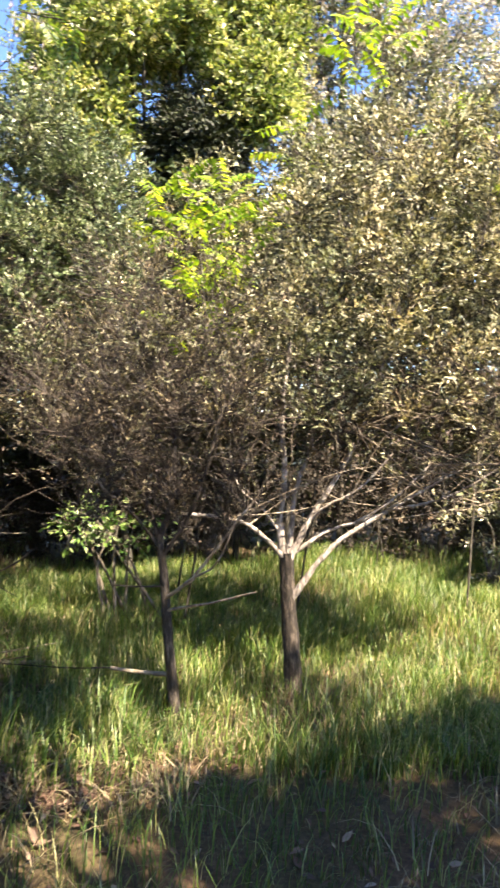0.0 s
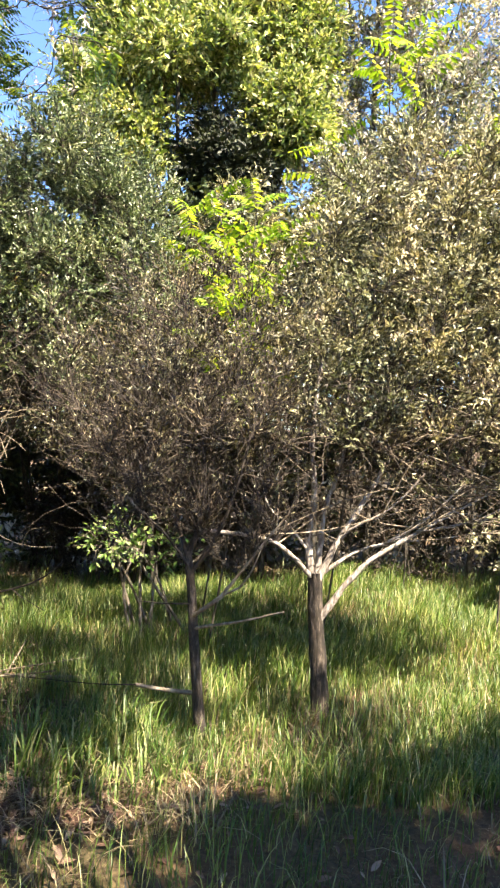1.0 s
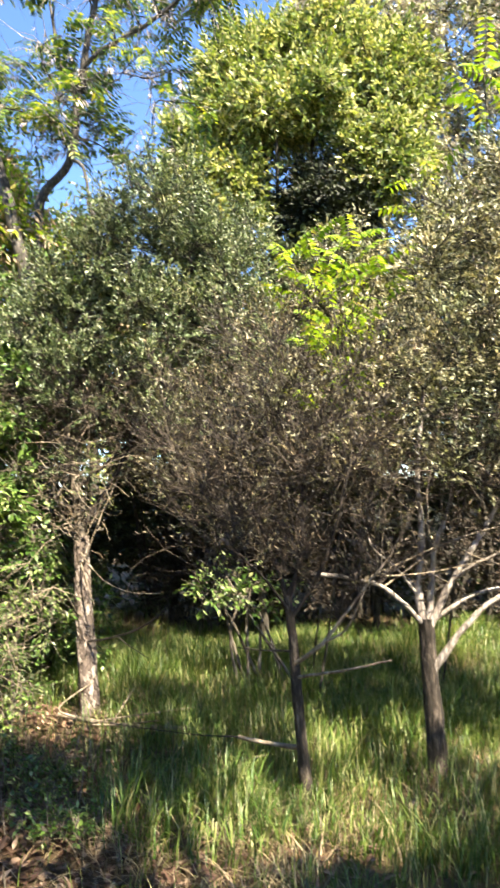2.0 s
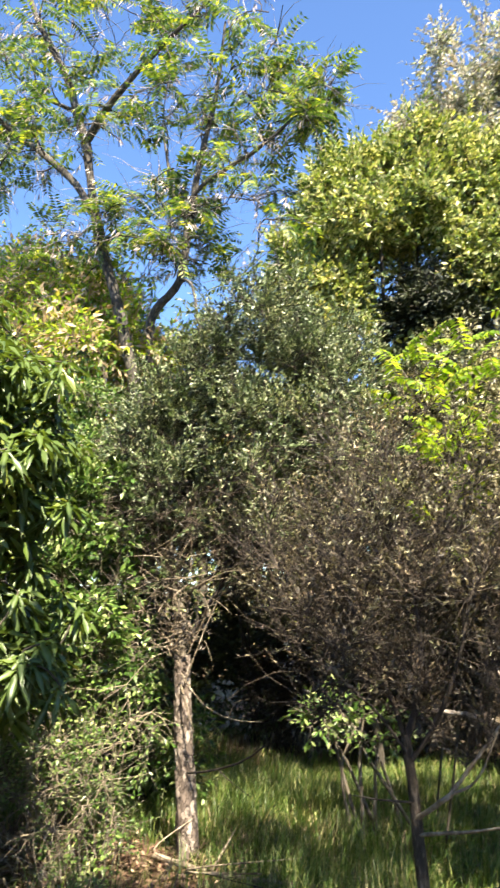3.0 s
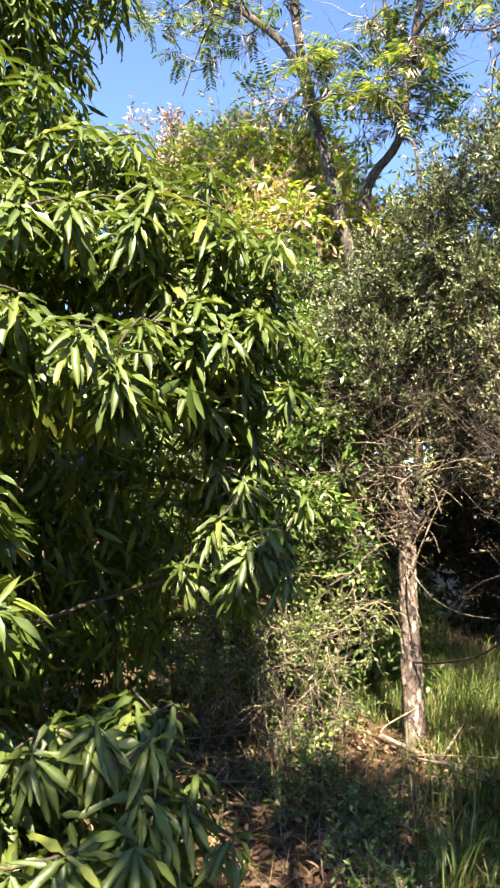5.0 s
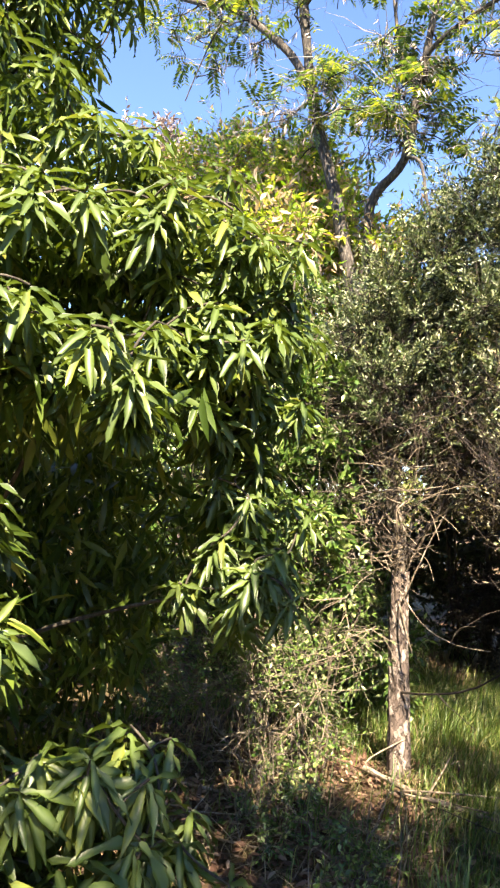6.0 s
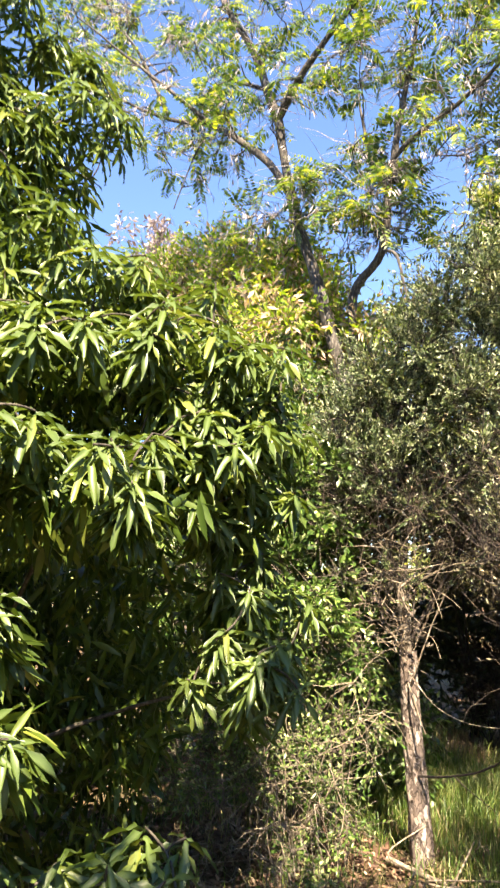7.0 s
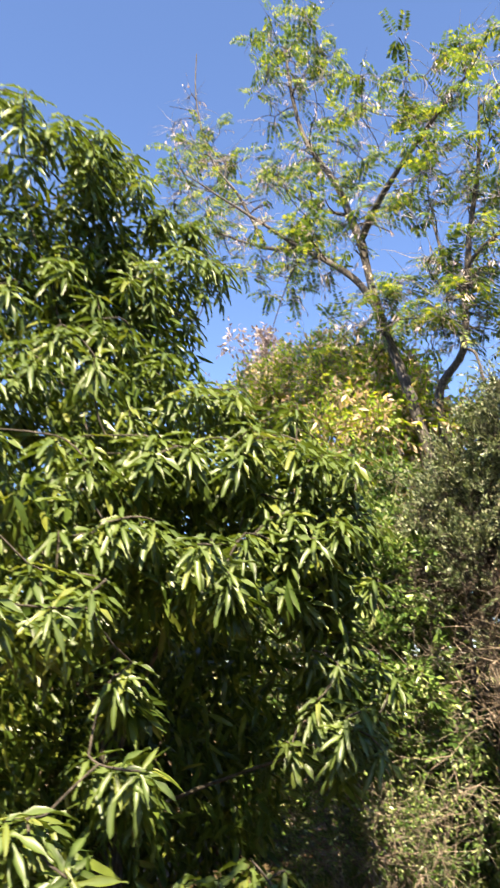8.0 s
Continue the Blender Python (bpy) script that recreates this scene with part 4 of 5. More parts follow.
    seat(part("crown", crown.mesh("crown", MAT_GLOSSY, rib=True), top, "long glossy green leaves"), place)
    one = Soup()
    leaves(one, LONG_LEAF, np.zeros((1, 3)), np.array([(0, 1.0, 0)]), np.array([(0, 0, 1.0)]), np.ones(1), np.full(1, 0.172))
    mesh = one.mesh("leaf", MAT_GLOSSY_PIECE, rib=True)
    for j in single:
        y = D[j]
        x = unit(np.cross(y, U[j]))
        z = np.cross(x, y)
        m = Matrix.Identity(4)
        for c, ax in enumerate((x, y, z)):
            for r in range(3):
                m[r][c] = ax[r]
        ob = part("leaf", mesh, top)
        ob.matrix_basis = Matrix.Translation(Vector(A[j]) - Vector(place)) @ m @ Matrix.Diagonal((L[j], L[j], L[j], 1))


def feathery_tree():
    """The tall thin tree against the sky, with feathered leaves and pale pods."""
    place = (-2.78, 5.05, 0)
    t = Tree(31)
    t.limb([(-2.78, 5.05, -0.06), (-2.8, 5.05, 1.4), (-2.83, 5.05, 2.9)], 0.098, 0.074, 6, 10, 0.05, 0.3)
    t.limb([(-2.83, 5.05, 2.8), (-2.91, 5.0, 3.28), (-3.08, 5.0, 3.91), (-3.17, 5.0, 4.19), (-3.39, 5.0, 4.9), (-3.56, 5.0, 5.82)], 0.059, 0.041, 6, 9)
    t.limb([(-3.56, 5.0, 5.8), (-3.87, 5.0, 6.66), (-4.35, 5.0, 7.6), (-4.57, 5.0, 8.52), (-4.63, 5.0, 9.2)], 0.045, 0.014, 5, 7)
    t.limb([(-3.56, 5.0, 5.76), (-3.14, 4.9, 6.0), (-2.65, 4.9, 6.3), (-2.02, 4.9, 6.6)], 0.042, 0.014, 5, 7)
    t.limb([(-3.37, 5.0, 4.9), (-3.65, 4.92, 5.36), (-4.31, 4.9, 5.99), (-5.06, 4.9, 6.43), (-6.09, 4.9, 7.2)], 0.042, 0.014, 6, 7)
    t.limb([(-4.31, 4.9, 5.99), (-4.9, 4.4, 6.7), (-5.5, 4.0, 7.4)], 0.025, 0.008, 5, 6)
    t.limb([(-3.7, 5.0, 6.15), (-4.39, 5.1, 6.7), (-5.0, 5.1, 7.41)], 0.022, 0.008, 5, 6)
    t.limb([(-2.83, 5.05, 2.85), (-2.82, 5.1, 3.5), (-2.8, 5.1, 3.87), (-2.52, 5.1, 4.14), (-2.42, 5.1, 4.67), (-2.31, 5.1, 4.95), (-1.68, 5.1, 5.15), (-1.26, 5.1, 5.4)], 0.048, 0.012, 5, 8)
    t.limb([(-2.4, 5.1, 4.7), (-2.35, 5.15, 5.2), (-2.2, 5.2, 5.9), (-2.1, 5.2, 6.6)], 0.036, 0.011, 5, 6)
    t.limb([(-2.42, 5.1, 4.6), (-2.6, 5.1, 5.0), (-2.7, 5.1, 5.6)], 0.028, 0.009, 5, 6)
    t.limb([(-2.5, 5.1, 4.15), (-2.25, 4.9, 3.95), (-2.13, 4.8, 3.6), (-2.05, 4.8, 3.45), (-1.92, 4.8, 3.4), (-1.88, 4.8, 3.58)], 0.014, 0.006, 5, 6)
    t.limb([(-5.06, 4.9, 6.48), (-5.6, 4.9, 7.5), (-6.3, 4.9, 8.6), (-6.7, 4.9, 9.9), (-6.7, 4.9, 10.8)], 0.022, 0.008, 5, 6)
    t.limb([(-4.3, 4.9, 6.02), (-4.5, 4.8, 5.7), (-4.75, 4.75, 5.2)], 0.012, 0.006, 5, 5)
    blobs = [(-2.7, 5.1, 5.6, 0.8, 0.7, 0.9), (-1.9, 5.1, 5.6, 0.8, 0.6, 0.8), (-3.9, 5.0, 6.2, 0.8, 0.7, 0.8), (-4.8, 4.95, 6.7, 0.9, 0.7, 0.8), (-4.4, 5.0, 7.9, 0.8, 0.6, 1.0), (-3.0, 5.0, 6.9, 0.9, 0.7, 0.8), (-2.2, 5.2, 6.6, 0.7, 0.6, 0.8),
             (-2.9, 5.0, 4.6, 0.7, 0.5, 0.5), (-4.7, 5.0, 5.9, 0.5, 0.5, 0.4), (-5.9, 5.0, 7.6, 0.8, 0.5, 0.7), (-4.6, 5.0, 9.1, 0.8, 0.5, 0.8), (-1.3, 5.1, 5.7, 0.5, 0.5, 0.5), (-1.5, 5.2, 4.9, 0.5, 0.4, 0.4), (-5.4, 4.1, 7.3, 0.55, 0.45, 0.55), (-2.95, 5.1, 5.0, 0.45, 0.4, 0.4), (-2.3, 5.1, 4.5, 0.5, 0.4, 0.4), (-3.6, 5.1, 5.05, 0.4, 0.35, 0.35), (-1.9, 5.1, 4.7, 0.4, 0.4, 0.4), (-1.5, 5.1, 5.3, 0.5, 0.4, 0.5),
             (-6.4, 4.9, 8.7, 0.5, 0.5, 0.6), (-6.9, 4.9, 9.6, 0.35, 0.4, 0.7), (-4.3, 5.0, 5.3, 0.5, 0.4, 0.45), (-3.9, 5.0, 4.75, 0.35, 0.3, 0.3), (-2.1, 5.1, 4.3, 0.45, 0.4, 0.35), (-1.6, 5.2, 4.3, 0.4, 0.4, 0.35), (-2.6, 5.1, 4.8, 0.4, 0.4, 0.5), (-2.65, 5.1, 4.25, 0.25, 0.25, 0.3)]
    t.branch_out()
    t.reach(blob_points(t.rng, blobs, 430), 3.4, 0.02, 4, 0.25, 0.2, 0.005)
    rng, crown, pods, stalks = t.rng, Soup(), Soup(), Soup()
    t.bare(stalks, 1300, 0.55, r=0.0045, droop=0.1)
    a, b = t.sprays(2, 0.3, 0.05, r=0.0025)
    # some boughs carry tufts of feathered leaves at their ends, others hang with dry pods
    leafy = rng.uniform(0, 1, len(t.tips)) < 0.58
    ends = np.array([line[-1] for line, on in zip(t.tips, leafy) if on])
    foot = np.repeat(ends, 5, 0) + spread(rng, 5 * len(ends)) * 0.05
    way = unit(spread(rng, len(foot)) * np.array([1, 1, 0.6]) + np.array([0, 0, -0.1]))
    pinnate(rng, crown, stalks, foot, foot + way * rng.uniform(0.18, 0.34, (len(foot), 1)), 9, 0.075, 0.025, 0.35)
    dry = rng.uniform(0, 1, len(a)) < 0.6
    t.clothe(pods, SMALL_LEAF, a, b, 6, 0.085, 0.013, 0.0, 0.5, 1.6, keep=dry)
    return finish(t, "locust_tree", place, "tall thin tree with feathery leaves and pale seed pods", BARK_LOCUST,
                  [("crown", crown, MAT_LOCUST, ""), ("pod_foliage", pods, MAT_PODS, "pale dry hanging seed pods"), ("twig_growth", stalks, TWIG_GREY, "pale grey bare twigs")])


def crown_tree(name, seed, place, trunk, blobs, boughs, twigs, per_twig, size, mat, bark, label, shape=SMALL_LEAF, ratio=0.42, r0=0.14, low=1.5, reach=0.45, shell=0.45, flat=0.6, droop=0.1, group="", extra=None):
    """A leafy tree further off: a trunk, boughs to all parts of the crown, twigs and leaves."""
    t = Tree(seed)
    t.limb([(*place[:2], -0.08), *trunk], r0, r0 * 0.45, 5, 9, 0.06, 0.25)
    rng = t.rng
    for b in blobs:
        t.limb([trunk[-1] if b[2] > trunk[-1][2] else trunk[0], (0.5 * (b[0] + trunk[-1][0]), 0.5 * (b[1] + trunk[-1][1]), 0.4 * b[2] + 0.6 * min(trunk[-1][2], b[2])), b[:3]], r0 * 0.4, 0.012, 4, 6)
    t.reach(blob_points(rng, blobs, boughs, shell), low, 0.012, 4, 0.25, 0.12, 0.004)
    a, b = t.sprays(twigs, reach, 0.1, r=0.003)
    crown = Soup()
    t.clothe(crown, shape, a, b, per_twig, size, size * ratio, flat, 0.9, droop)
    crowns = [("crown", crown, mat, "")]
    if extra:
        more = Soup()
        t.clothe(more, SMALL_LEAF, a, b, extra[0], extra[1], extra[1] * 0.3, 0.2, 0.9, 0.5, keep=rng.uniform(0, 1, len(a)) < extra[2])
        crowns.append((extra[3], more, extra[4], extra[5]))
    return finish(t, name, place, label, bark, crowns, group=group)


olive_near()
olive_forked()
olive_pale_trunk()
glossy_tree()
feathery_tree()
crown_tree("leafy_tree", 41, (-2.0, 8.1, 0), [(-1.9, 8.1, 2.0), (-1.7, 8.1, 3.8)],
           [(-1.95, 8.3, 6.2, 0.9, 0.8, 0.8), (-2.5, 8.1, 5.4, 0.6, 0.6, 0.7), (-1.15, 8.4, 6.35, 0.8, 0.8, 0.7), (-2.3, 7.6, 4.6, 0.6, 0.5, 0.6), (-0.5, 8.5, 6.0, 0.6, 0.6, 0.7), (-1.5, 7.5, 5.65, 0.8, 0.4, 0.3), (-0.4, 8.0, 5.0, 0.45, 0.4, 0.5)], 500, 18, 14, 0.078, MAT_DENSE, BARK_DARK,
           "tall tree with a dense yellow-green sunlit crown", r0=0.13, low=2.6, flat=0.0, shell=0.6)
crown_tree("pale_tree", 42, (0.5, 9.6, 0), [(0.5, 9.6, 2.5), (0.45, 9.6, 4.6)],
           [(-0.6, 9.4, 8.0, 1.0, 0.9, 1.2), (0.2, 9.2, 6.9, 1.2, 0.9, 1.0), (1.5, 9.2, 6.5, 1.2, 1.0, 1.1), (0.6, 9.6, 8.6, 1.2, 0.9, 0.9), (0.9, 9.1, 5.3, 1.4, 0.8, 0.8), (-0.4, 9.2, 5.6, 0.8, 0.7, 0.8), (0.6, 8.9, 4.2, 1.6, 0.6, 0.7), (2.4, 9.0, 4.8, 1.0, 0.8, 1.0), (-1.5, 9.6, 7.2, 0.9, 0.8, 1.1), (-1.2, 9.4, 5.4, 0.9, 0.7, 0.9)], 600, 15, 10, 0.07, MAT_PALE, BARK_DARK,
           "tall tree with pale dry foliage and dark bare branches", r0=0.15, low=3.0, extra=(5, 0.085, 0.45, "green_foliage", MAT_DENSE, "green leaves among the dry ones"))
# Added dark clump in place of the shade inside the leafy tree's crown.
crown_tree("hollow_shade_crown", 40, (-1.0, 8.0, 0), [(-1.0, 8.0, 1.6), (-1.0, 7.9, 3.0)],
           [(-1.1, 7.8, 4.5, 0.5, 0.4, 0.5), (-0.9, 7.8, 4.2, 0.42, 0.4, 0.42)], 190, 14, 12, 0.07, MAT_HOLLOW_SHADE, BARK_DARK,
           "dark leaf clump standing in for a shaded crown hollow", r0=0.08, low=2.4, shell=0.0, reach=0.3)
for k, (x, y, h) in enumerate(((0.05, 6.5, 3.5), (-2.7, 7.1, 3.7), (-1.7, 7.0, 3.7), (-0.5, 7.0, 4.1), (0.5, 7.1, 4.2), (1.5, 7.2, 4.2), (2.5, 7.2, 3.9))):
    crown_tree("olive_tree", 45 + k, (x, y, 0), [(x + 0.05, y, 0.7), (x, y, 1.3)],
               [(x, y - 0.2, h - 0.8, 0.75, 0.6, 0.6), (x - 0.35, y - 0.1, h - 1.5, 0.5, 0.5, 0.4), (x + 0.35, y - 0.3, h - 1.4, 0.5, 0.5, 0.45)], 190, 12, 11, 0.055, MAT_OLIVE, BARK_DARK,
               "olive tree with pale grey-green crown before the dark thicket", r0=0.035, low=1.0, ratio=0.3, reach=0.25, shell=0.0, group="olive trees")
crown_tree("olive_tree", 39, (-1.35, 6.35, 0), [(-1.4, 6.35, 0.6), (-1.35, 6.3, 1.1)],
           [(-1.25, 6.3, 2.5, 0.85, 0.6, 0.8), (-1.85, 6.2, 1.75, 0.85, 0.55, 0.6), (-1.25, 6.2, 1.5, 0.6, 0.5, 0.6), (-2.2, 6.3, 2.4, 0.5, 0.5, 0.6), (-0.6, 6.3, 1.8, 0.5, 0.5, 0.6)], 420, 16, 9, 0.045, MAT_OLIVE_BROWN, BARK_DARK,
           "dense brownish olive tree at the far edge of the grass", r0=0.04, low=0.8, ratio=0.3, reach=0.3, shell=0.0, group="olive trees", extra=(6, 0.05, 0.7, "dry_foliage", MAT_OLIVE_DRY, "brown dry leaves"))
crown_tree("far_tree", 43, (-10.2, 8.7, 0), [(-10.2, 8.7, 3.0), (-10.1, 8.7, 6.0)],
           [(-10.3, 8.6, 7.5, 0.9, 0.8, 1.0), (-9.5, 8.6, 6.7, 0.9, 0.9, 0.9)], 60, 12, 6, 0.12, MAT_BLUSH, BARK_GREY, "distant tree with a pale pinkish dry crown", r0=0.15, low=4.0)
crown_tree("yellowing_tree", 44, (-4.3, 6.4, 0), [(-4.3, 6.4, 1.4), (-4.3, 6.3, 3.0)],
           [(-4.0, 5.5, 4.4, 0.6, 0.4, 0.45), (-3.4, 5.4, 3.8, 0.5, 0.4, 0.4), (-4.8, 5.7, 4.7, 0.7, 0.4, 0.5), (-5.7, 6.0, 5.1, 0.8, 0.5, 0.6), (-4.3, 5.4, 3.5, 0.7, 0.4, 0.6), (-6.8, 6.2, 5.0, 0.9, 0.5, 0.8), (-3.8, 5.4, 2.7, 0.6, 0.4, 0.6), (-4.7, 5.5, 3.0, 0.6, 0.4, 0.7), (-3.2, 5.35, 3.75, 0.4, 0.25, 0.3), (-2.75, 5.4, 3.6, 0.35, 0.25, 0.25), (-3.3, 5.5, 3.2, 0.5, 0.3, 0.4), (-2.5, 5.5, 3.1, 0.5, 0.3, 0.4), (-3.15, 4.65, 3.6, 0.36, 0.2, 0.2), (-3.65, 4.6, 3.55, 0.4, 0.25, 0.3)], 520, 13, 7, 0.075, MAT_YELLOW, BARK_GREY,
           "small tree with yellowing green and reddish leaves", r0=0.08, low=1.5, shape=MID_LEAF, ratio=0.45, flat=0.1, extra=(5, 0.1, 0.5, "dry_foliage", MAT_SALMON, "pale salmon dry leaves"))


# ---- feathered saplings behind the olives ----
def feather_sapling(seed, place, tops, label):
    t = Tree(seed)
    crown = Soup()
    fork = np.mean(np.array(tops, float), 0) * np.array([1, 1, 0.68])
    foot = np.array([place[0], place[1], -0.06])
    t.limb([foot, 0.5 * (foot + fork) + np.array([0.03, 0.03, 0.1]), fork], 0.008, 0.007, 6, 6)
    for top in np.array(tops, float):
        t.limb([fork, 0.5 * (fork + top) + np.array([0.03, 0.03, 0.08]), top], 0.008, 0.005, 5, 5)
        n = 8
        ang = np.arange(n) * 2.4
        d = np.stack([np.cos(ang), np.sin(ang), t.rng.uniform(0.1, 0.9, n)], 1)
        f = top - np.array([0, 0, 1.0]) * (np.arange(n)[:, None] / n * 0.5)
        pinnate(t.rng, crown, t.wood, f, f + unit(d) * t.rng.uniform(0.2, 0.46, (n, 1)), 9, 0.085, 0.032, 0.7)
    return finish(t, "ailanthus_sapling", place, label, BARK_DARK, [("crown", crown, MAT_YELLOW, "bright yellow-green feathered leaves")], group="saplings")


feather_sapling(51, (0.28, 5.15, 0), [(0.74, 4.9, 4.1), (0.95, 4.95, 4.05), (0.35, 5.1, 3.5)], "tall sapling with bright yellow-green feathered leaves behind the olives")
feather_sapling(52, (-0.65, 5.3, 0), [(-0.45, 5.0, 3.12), (-0.18, 5.1, 3.15), (-0.62, 5.0, 3.05), (-0.32, 5.0, 2.8), (0.0, 5.1, 2.95)], "clump of saplings with bright yellow-green feathered leaves")
feather_sapling(53, (1.5, 5.3, 0), [(1.4, 5.05, 3.5), (1.75, 5.1, 3.3)], "slender sapling with bright yellow-green feathered leaves")
feather_sapling(54, (-0.45, 4.75, 0), [(-0.22, 4.5, 2.65), (0.02, 4.45, 2.4), (-0.1, 4.5, 2.1), (-0.3, 4.5, 2.3)], "leafy sapling with yellow-green feathered leaves between the olives")


# ---- shrubs and thicket ----
def shrub(name, seed, place, blobs, stems, boughs, twigs, per_twig, size, mat, label, shape=MID_LEAF, ratio=0.5, bark=None, droop=0.1, reach=0.22, flat=0.5, r=0.014, group="", low=0.05, shell=0.2, clumps=False):
    t = Tree(seed)
    rng = t.rng
    for k in range(stems):
        b = blobs[k % len(blobs)]
        f = np.array([place[0] + rng.normal() * 0.12, place[1] + rng.normal() * 0.12, -0.05])
        e = np.array(b[:3]) + spread(rng, 1)[0] * np.array(b[3:]) * 0.5
        e[2] = max(e[2], 0.2)
        t.limb([f, 0.5 * (f + e) + rng.normal(size=3) * 0.08 + np.array([0, 0, 0.15]), e], r, r * 0.35, 5, 5)
    pts = blob_points(rng, blobs, boughs, shell)
    pts[:, 2] = np.maximum(pts[:, 2], 0.08)
    t.reach(pts, low, 0.009, 4, 0.2, 0.15, 0.002)
    if per_twig:
        a, b = t.sprays(twigs, reach, 0.0, r=0.0018)
        b[:, 2] = np.maximum(b[:, 2], 0.03)
        full = clumped(rng, b, 0.34, 0.3) if clumps else None
    else:
        twig = Soup()
        t.bare(twig, boughs * twigs, reach, r=0.0025, droop=0.15)
    crown = Soup()
    if per_twig:
        t.clothe(crown, shape, a, b, per_twig, size, size * ratio, flat, 0.8, droop, full)
    top = thing(name, place, label, "shrub", group)
    seat(part("branchwork", t.wood.mesh("branchwork", bark or BARK_GREY), top), place)
    if per_twig:
        seat(part("foliage", crown.mesh("foliage", mat), top), place)
    else:
        seat(part("twig_growth", twig.mesh("twig_growth", TWIG_PALE), top, "bare bleached twigs"), place)
    return top


shrub("leafy_shrub", 61, (-2.6, 3.9, 0), [(-2.5, 3.75, 2.0, 0.65, 0.45, 0.5), (-2.3, 3.7, 1.4, 0.45, 0.4, 0.5), (-2.85, 3.55, 1.3, 0.5, 0.5, 0.6), (-3.1, 3.7, 2.1, 0.6, 0.5, 0.5), (-3.0, 4.3, 1.6, 0.8, 0.4, 0.8), (-2.1, 3.85, 1.25, 0.28, 0.25, 0.5), (-2.2, 3.8, 1.9, 0.35, 0.3, 0.5), (-2.5, 3.3, 1.6, 0.4, 0.3, 0.5), (-3.0, 4.2, 2.55, 0.6, 0.4, 0.5), (-3.2, 4.4, 3.0, 0.5, 0.4, 0.4)], 18, 620, 10, 11, 0.055, MAT_SHRUB,
      "dense shrub with small bright green leaves beside the pale trunk", r=0.009, clumps=True)
shrub("leafy_shrub", 62, (-2.3, 3.75, 0), [(-2.3, 3.6, 0.6, 0.45, 0.35, 0.35), (-2.75, 3.4, 0.55, 0.4, 0.4, 0.35), (-2.0, 3.75, 0.8, 0.25, 0.25, 0.4), (-2.1, 3.6, 0.25, 0.35, 0.25, 0.18)], 12, 190, 9, 5, 0.036, MAT_SHRUB,
      "low sprawling shrub with sparse green leaves over dry litter", r=0.006)
shrub("leafy_shrub", 66, (-2.9, 5.1, 0), [(-2.9, 4.9, 0.7, 0.6, 0.3, 0.7), (-2.4, 4.8, 0.5, 0.4, 0.3, 0.5)], 10, 120, 9, 6, 0.06, MAT_SHRUB, "leafy green shrub in the shade behind the pale trunk", r=0.008)
shrub("dry_brush", 63, (-2.1, 3.45, 0), [(-2.15, 3.42, 0.78, 0.25, 0.15, 0.15), (-1.85, 3.45, 0.84, 0.25, 0.15, 0.15), (-1.65, 3.5, 0.95, 0.15, 0.1, 0.12), (-2.4, 3.35, 0.48, 0.25, 0.2, 0.15), (-1.95, 3.4, 0.5, 0.3, 0.2, 0.2), (-2.2, 3.25, 0.25, 0.4, 0.25, 0.15)], 11, 40, 5, 0, 0, None,
      "tangle of bare bleached dry twigs", bark=TWIG_PALE, reach=0.5, r=0.004)
shrub("brown_bush", 64, (1.85, 6.3, 0), [(1.85, 6.2, 0.55, 0.45, 0.4, 0.45), (2.2, 6.5, 1.1, 0.6, 0.5, 0.6)], 8, 70, 8, 4, 0.05, MAT_OLIVE, "low bush with brownish dry foliage at the grass edge")
shrub("green_bush", 65, (-0.85, 4.9, 0), [(-1.2, 4.85, 0.76, 0.26, 0.18, 0.16), (-0.85, 4.8, 0.68, 0.26, 0.18, 0.16)], 7, 26, 6, 4, 0.055, MAT_SHRUB, "small bush with pale green leaves in the shade under the olives")
for k, (x, y) in enumerate(((-1.75, 3.0), (-1.35, 3.15), (-1.05, 2.75), (-1.95, 3.4))):
    shrub("low_herb", 86 + k, (x, y, 0), [(x, y, 0.12, 0.2, 0.16, 0.08), (x + 0.15, y - 0.08, 0.09, 0.14, 0.12, 0.06)], 7, 34, 6, 5, 0.03, MAT_SHRUB, "low green herb on shaded brown soil", r=0.003, reach=0.1, group="low herbs")
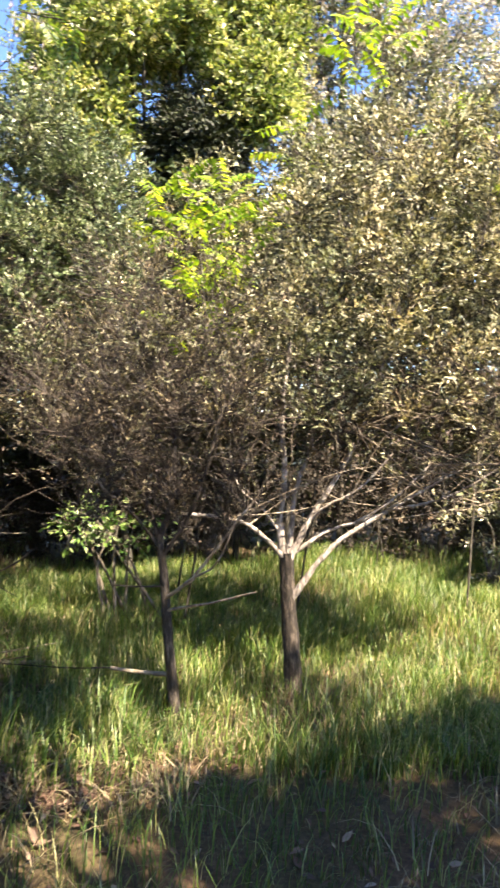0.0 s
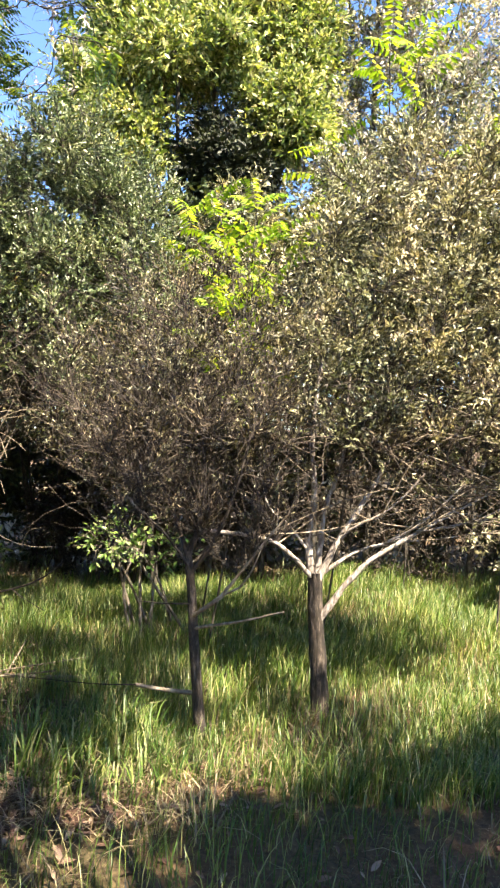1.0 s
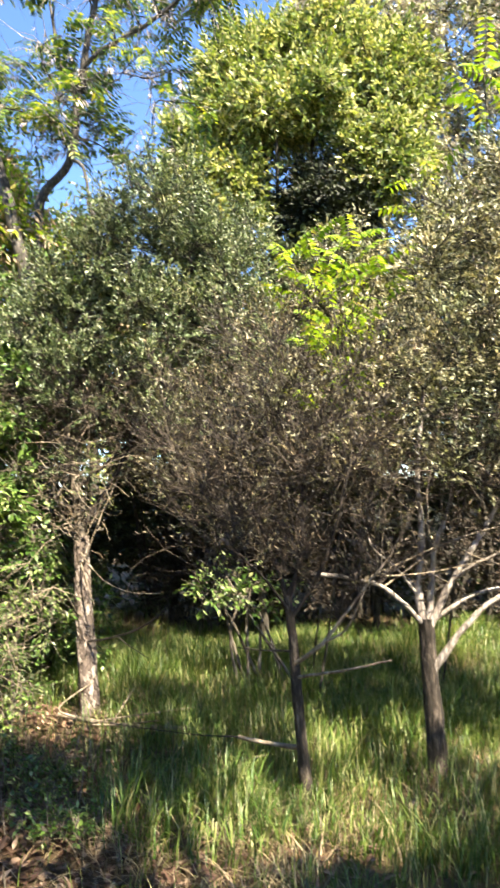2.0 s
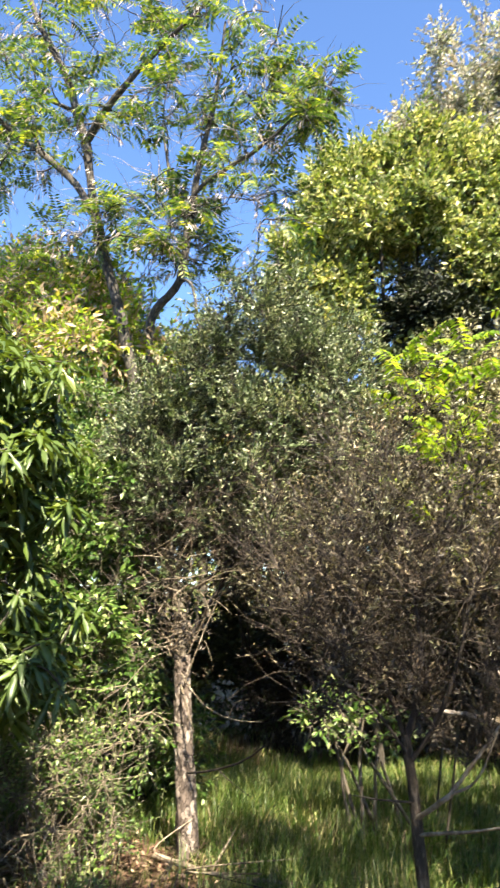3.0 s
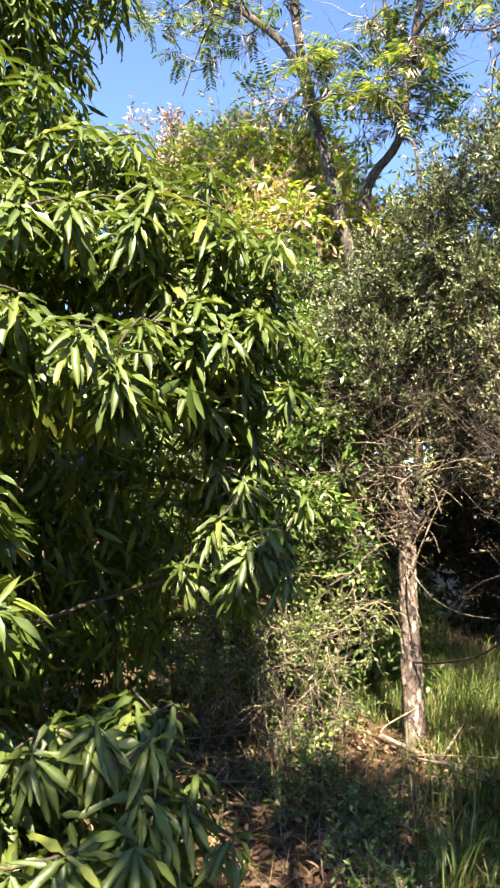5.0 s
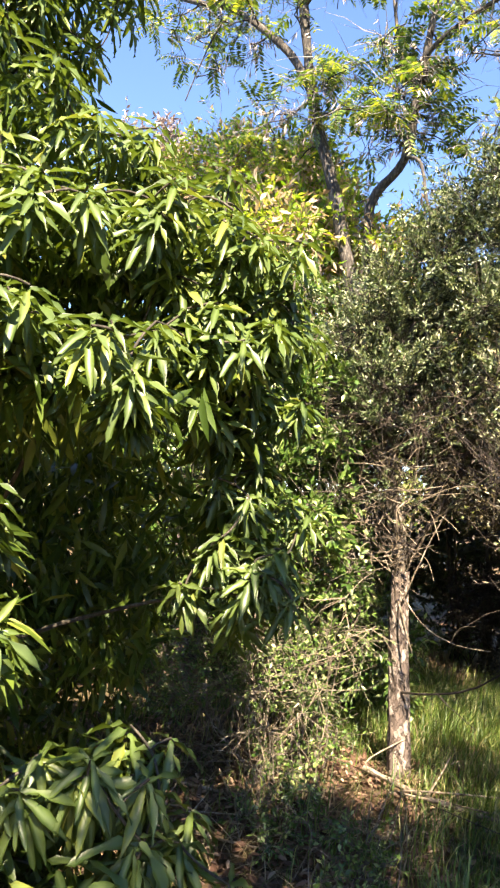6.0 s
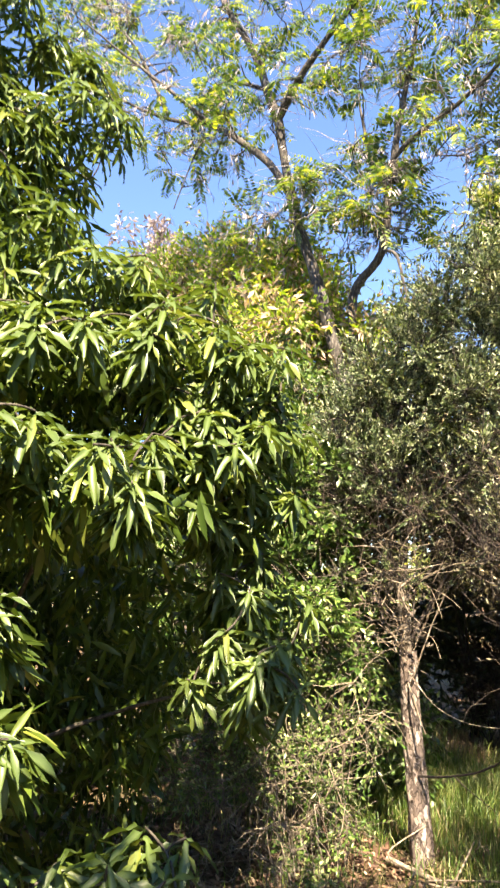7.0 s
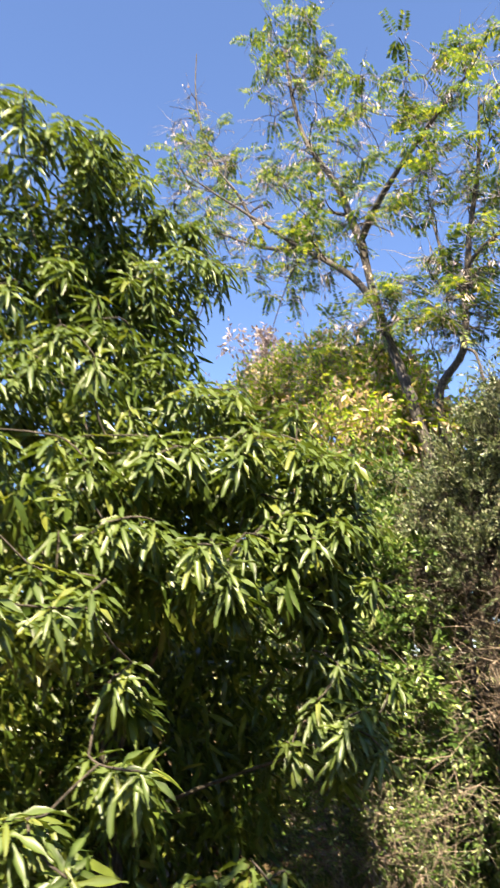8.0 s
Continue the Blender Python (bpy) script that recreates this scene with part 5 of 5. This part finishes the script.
# Most of these get dark leaves to read as the shaded hollow.
for k, (x, y, top, mat) in enumerate(((-5.2, 6.9, 3.0, MAT_SHRUB), (-4.0, 7.1, 3.4, MAT_THICKET_SHADE), (-2.9, 7.3, 4.0, MAT_THICKET_SHADE), (-1.8, 7.5, 4.3, MAT_THICKET_SHADE), (-0.8, 7.8, 4.2, MAT_THICKET_SHADE), (0.2, 8.0, 4.4, MAT_THICKET_SHADE), (1.2, 8.2, 4.4, MAT_THICKET_SHADE), (2.2, 8.3, 4.2, MAT_THICKET_SHADE), (3.2, 8.3, 3.0, MAT_PALE),
                                      (-4.6, 5.2, 2.6, MAT_SHRUB), (-4.6, 3.9, 2.6, MAT_SHRUB), (-4.7, 2.6, 2.8, MAT_THICKET_SHADE), (-4.7, 1.3, 3.0, MAT_THICKET_SHADE), (-4.4, 0.0, 3.0, MAT_THICKET_SHADE), (-1.3, 8.9, 4.9, MAT_THICKET_SHADE))):
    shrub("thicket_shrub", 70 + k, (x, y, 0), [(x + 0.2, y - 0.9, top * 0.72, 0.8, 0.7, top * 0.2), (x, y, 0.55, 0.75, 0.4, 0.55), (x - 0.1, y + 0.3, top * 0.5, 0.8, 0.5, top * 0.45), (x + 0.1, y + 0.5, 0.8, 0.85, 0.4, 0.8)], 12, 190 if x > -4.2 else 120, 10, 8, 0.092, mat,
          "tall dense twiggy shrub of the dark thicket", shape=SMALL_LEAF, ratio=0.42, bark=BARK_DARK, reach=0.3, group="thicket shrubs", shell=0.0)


# Low row whose dark leaf colour stands in for shade below the crowns.
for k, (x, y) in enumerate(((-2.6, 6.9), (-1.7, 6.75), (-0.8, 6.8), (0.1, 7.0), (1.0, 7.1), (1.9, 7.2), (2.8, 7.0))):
    shrub("thicket_shrub", 190 + k, (x, y, 0), [(x, y, 0.5, 0.55, 0.25, 0.45), (x + 0.3, y + 0.1, 0.85, 0.4, 0.25, 0.35)], 10, 90, 9, 6, 0.045, MAT_SHADE_BROWN, "low brown shrub darkened as the shade edging the thicket", bark=BARK_DARK, r=0.007, group="thicket shrubs", shell=0.0)


# ---- fallen wood ----
def fallen_branch(seed, pts, r, label):
    t = Tree(seed)
    line = t.limb(pts, r, r * 0.45, 6, 7, 0.1)
    for k in range(4):
        p = line[int(t.rng.integers(2, len(line) - 2))]
        t.limb([p, p + t.rng.normal(size=3) * np.array([0.12, 0.12, 0.03]) + np.array([0, 0, 0.04]), p + t.rng.normal(size=3) * np.array([0.25, 0.25, 0.05]) + np.array([0, 0, 0.07])], r * 0.4, r * 0.2, 4, 5)
    ob = new("fallen_branch", t.wood.mesh("fallen_branch", TWIG_PALE))
    return tagged(ob, label, "branch", "fallen branches")


fallen_branch(91, [(-1.87, 3.97, 0.06), (-1.51, 3.84, 0.09), (-1.2, 3.82, 0.1), (-0.75, 3.96, 0.08)], 0.018, "bleached dry branch lying on the litter")
fallen_branch(92, [(-2.9, 3.0, 0.03), (-2.4, 3.05, 0.05), (-1.9, 3.3, 0.04)], 0.012, "thin dry branch lying on brown leaves")
fallen_branch(93, [(-2.2, 2.7, 0.03), (-1.95, 2.75, 0.05), (-1.6, 2.95, 0.03)], 0.009, "thin dry branch lying on brown leaves")
fallen_branch(94, [(-1.0, 3.05, 0.02), (-0.6, 3.25, 0.05), (-0.25, 3.3, 0.04)], 0.007, "thin dry branch lying in the grass")


# ---- added trees around, out of sight, that shade the foreground ----
# Each crown clump is set along the sun's direction from a wanted shade patch.
crown_tree("shade_tree", 101, (4.6, -2.9, 0), [(4.6, -2.8, 2.2), (4.5, -2.3, 3.9)],
           [(2.2, 0.1, 5.0, 0.25, 0.3, 0.3), (1.95, 0.72, 5.0, 0.35, 0.26, 0.3), (3.42, 0.05, 5.15, 0.4, 0.3, 0.3), (3.50, 0.13, 5.0, 0.45, 0.4, 0.35), (3.85, 0.20, 5.0, 0.4, 0.3, 0.3), (4.45, 1.00, 5.0, 0.4, 0.3, 0.35), (5.00, 1.15, 5.0, 0.6, 0.45, 0.4), (3.40, 1.40, 5.0, 0.3, 0.2, 0.3),
            (1.34, -0.35, 4.9, 0.32, 0.28, 0.25), (1.6, -0.33, 4.9, 0.15, 0.15, 0.15), (1.25, 0.48, 5.0, 0.35, 0.28, 0.3), (1.65, 0.60, 5.0, 0.4, 0.35, 0.3), (4.40, -0.50, 5.2, 1.0, 0.6, 0.5), (3.20, -0.70, 5.0, 0.7, 0.4, 0.3), (5.90, 0.60, 5.2, 0.8, 0.7, 0.5), (4.60, 0.30, 5.0, 0.4, 0.3, 0.3), (3.75, 0.85, 5.0, 0.34, 0.26, 0.3), (4.25, 0.60, 5.0, 0.36, 0.26, 0.3), (2.44, 1.31, 5.0, 0.24, 0.2, 0.25), (1.42, 0.93, 5.0, 0.28, 0.2, 0.25), (1.87, 1.08, 5.0, 0.26, 0.2, 0.25), (2.20, 0.75, 5.0, 0.2, 0.2, 0.2)], 350, 10, 6, 0.12, MAT_SHRUB, BARK_GREY,
           "unseen leafy tree placed to shade the grass", shape=MID_LEAF, ratio=0.48, r0=0.16, low=3.0, shell=0.0)

# Unseen trees added behind and beside to cut sky light on the foreground.
for k, (x, y, s) in enumerate(((-2.6, -3.4, 1.0), (0.7, -4.6, 1.1), (-5.4, -1.6, 0.9), (5.8, 4.6, 1.0), (6.6, 1.9, 0.85))):
    crown_tree("shade_tree", 102 + k, (x, y, 0), [(x, y, 1.6), (x + 0.1, y, 2.8)],
               [(x, y, 4.4 * s, 1.7, 1.2, 1.0), (x - 1.0, y + 0.1, 3.4 * s, 1.2, 1.0, 0.9), (x + 1.0, y - 0.2, 3.5 * s, 1.2, 1.0, 0.9), (x, y - 0.6, 2.4 * s, 1.4, 0.8, 0.8)], 150, 10, 6, 0.2, MAT_SHRUB, BARK_GREY,
               "unseen leafy tree added to block sky light", shape=MID_LEAF, ratio=0.48, r0=0.14, low=1.4, shell=0.3)


def far_woods():
    """A ring of distant trees that closes the view between the trunks."""
    rng = np.random.default_rng(120)
    wood, leaf = Soup(), Soup()
    for k in range(90):
        ang = k / 90 * 2 * math.pi + rng.normal() * 0.03
        d = rng.uniform(13, 20)
        x, y = d * math.sin(ang), 3 + d * math.cos(ang)
        h = rng.uniform(4.0, 6.0)
        tube(wood, [(x, y, -0.1), (x + 0.1, y, h * 0.4), (x + rng.normal() * 0.3, y, h * 0.8)], [0.16, 0.12, 0.04], 6)
        n = 800
        c = np.array([x, y, h * 0.55]) + spread(rng, n) * rng.uniform(0.3, 1, (n, 1)) ** 0.6 * np.array([1.6, 1.6, h * 0.5]) * (1 + 0.25 * np.sin(7 * spread(rng, n)[:, :1]))
        sz = rng.uniform(0.15, 0.3, n)
        leaves(leaf, SMALL_LEAF, c, spread(rng, n), spread(rng, n) + np.array([0, 0, 1.0]), sz, sz * 0.5)
    top = thing("far_woods", (0, 3, 0), "ring of distant green trees behind the clearing", "woods")
    top["kind"] = "stuff"
    seat(part("trunks", wood.mesh("trunks", BARK_DARK), top), (0, 3, 0))
    seat(part("foliage", leaf.mesh("foliage", MAT_DENSE), top), (0, 3, 0))


far_woods()
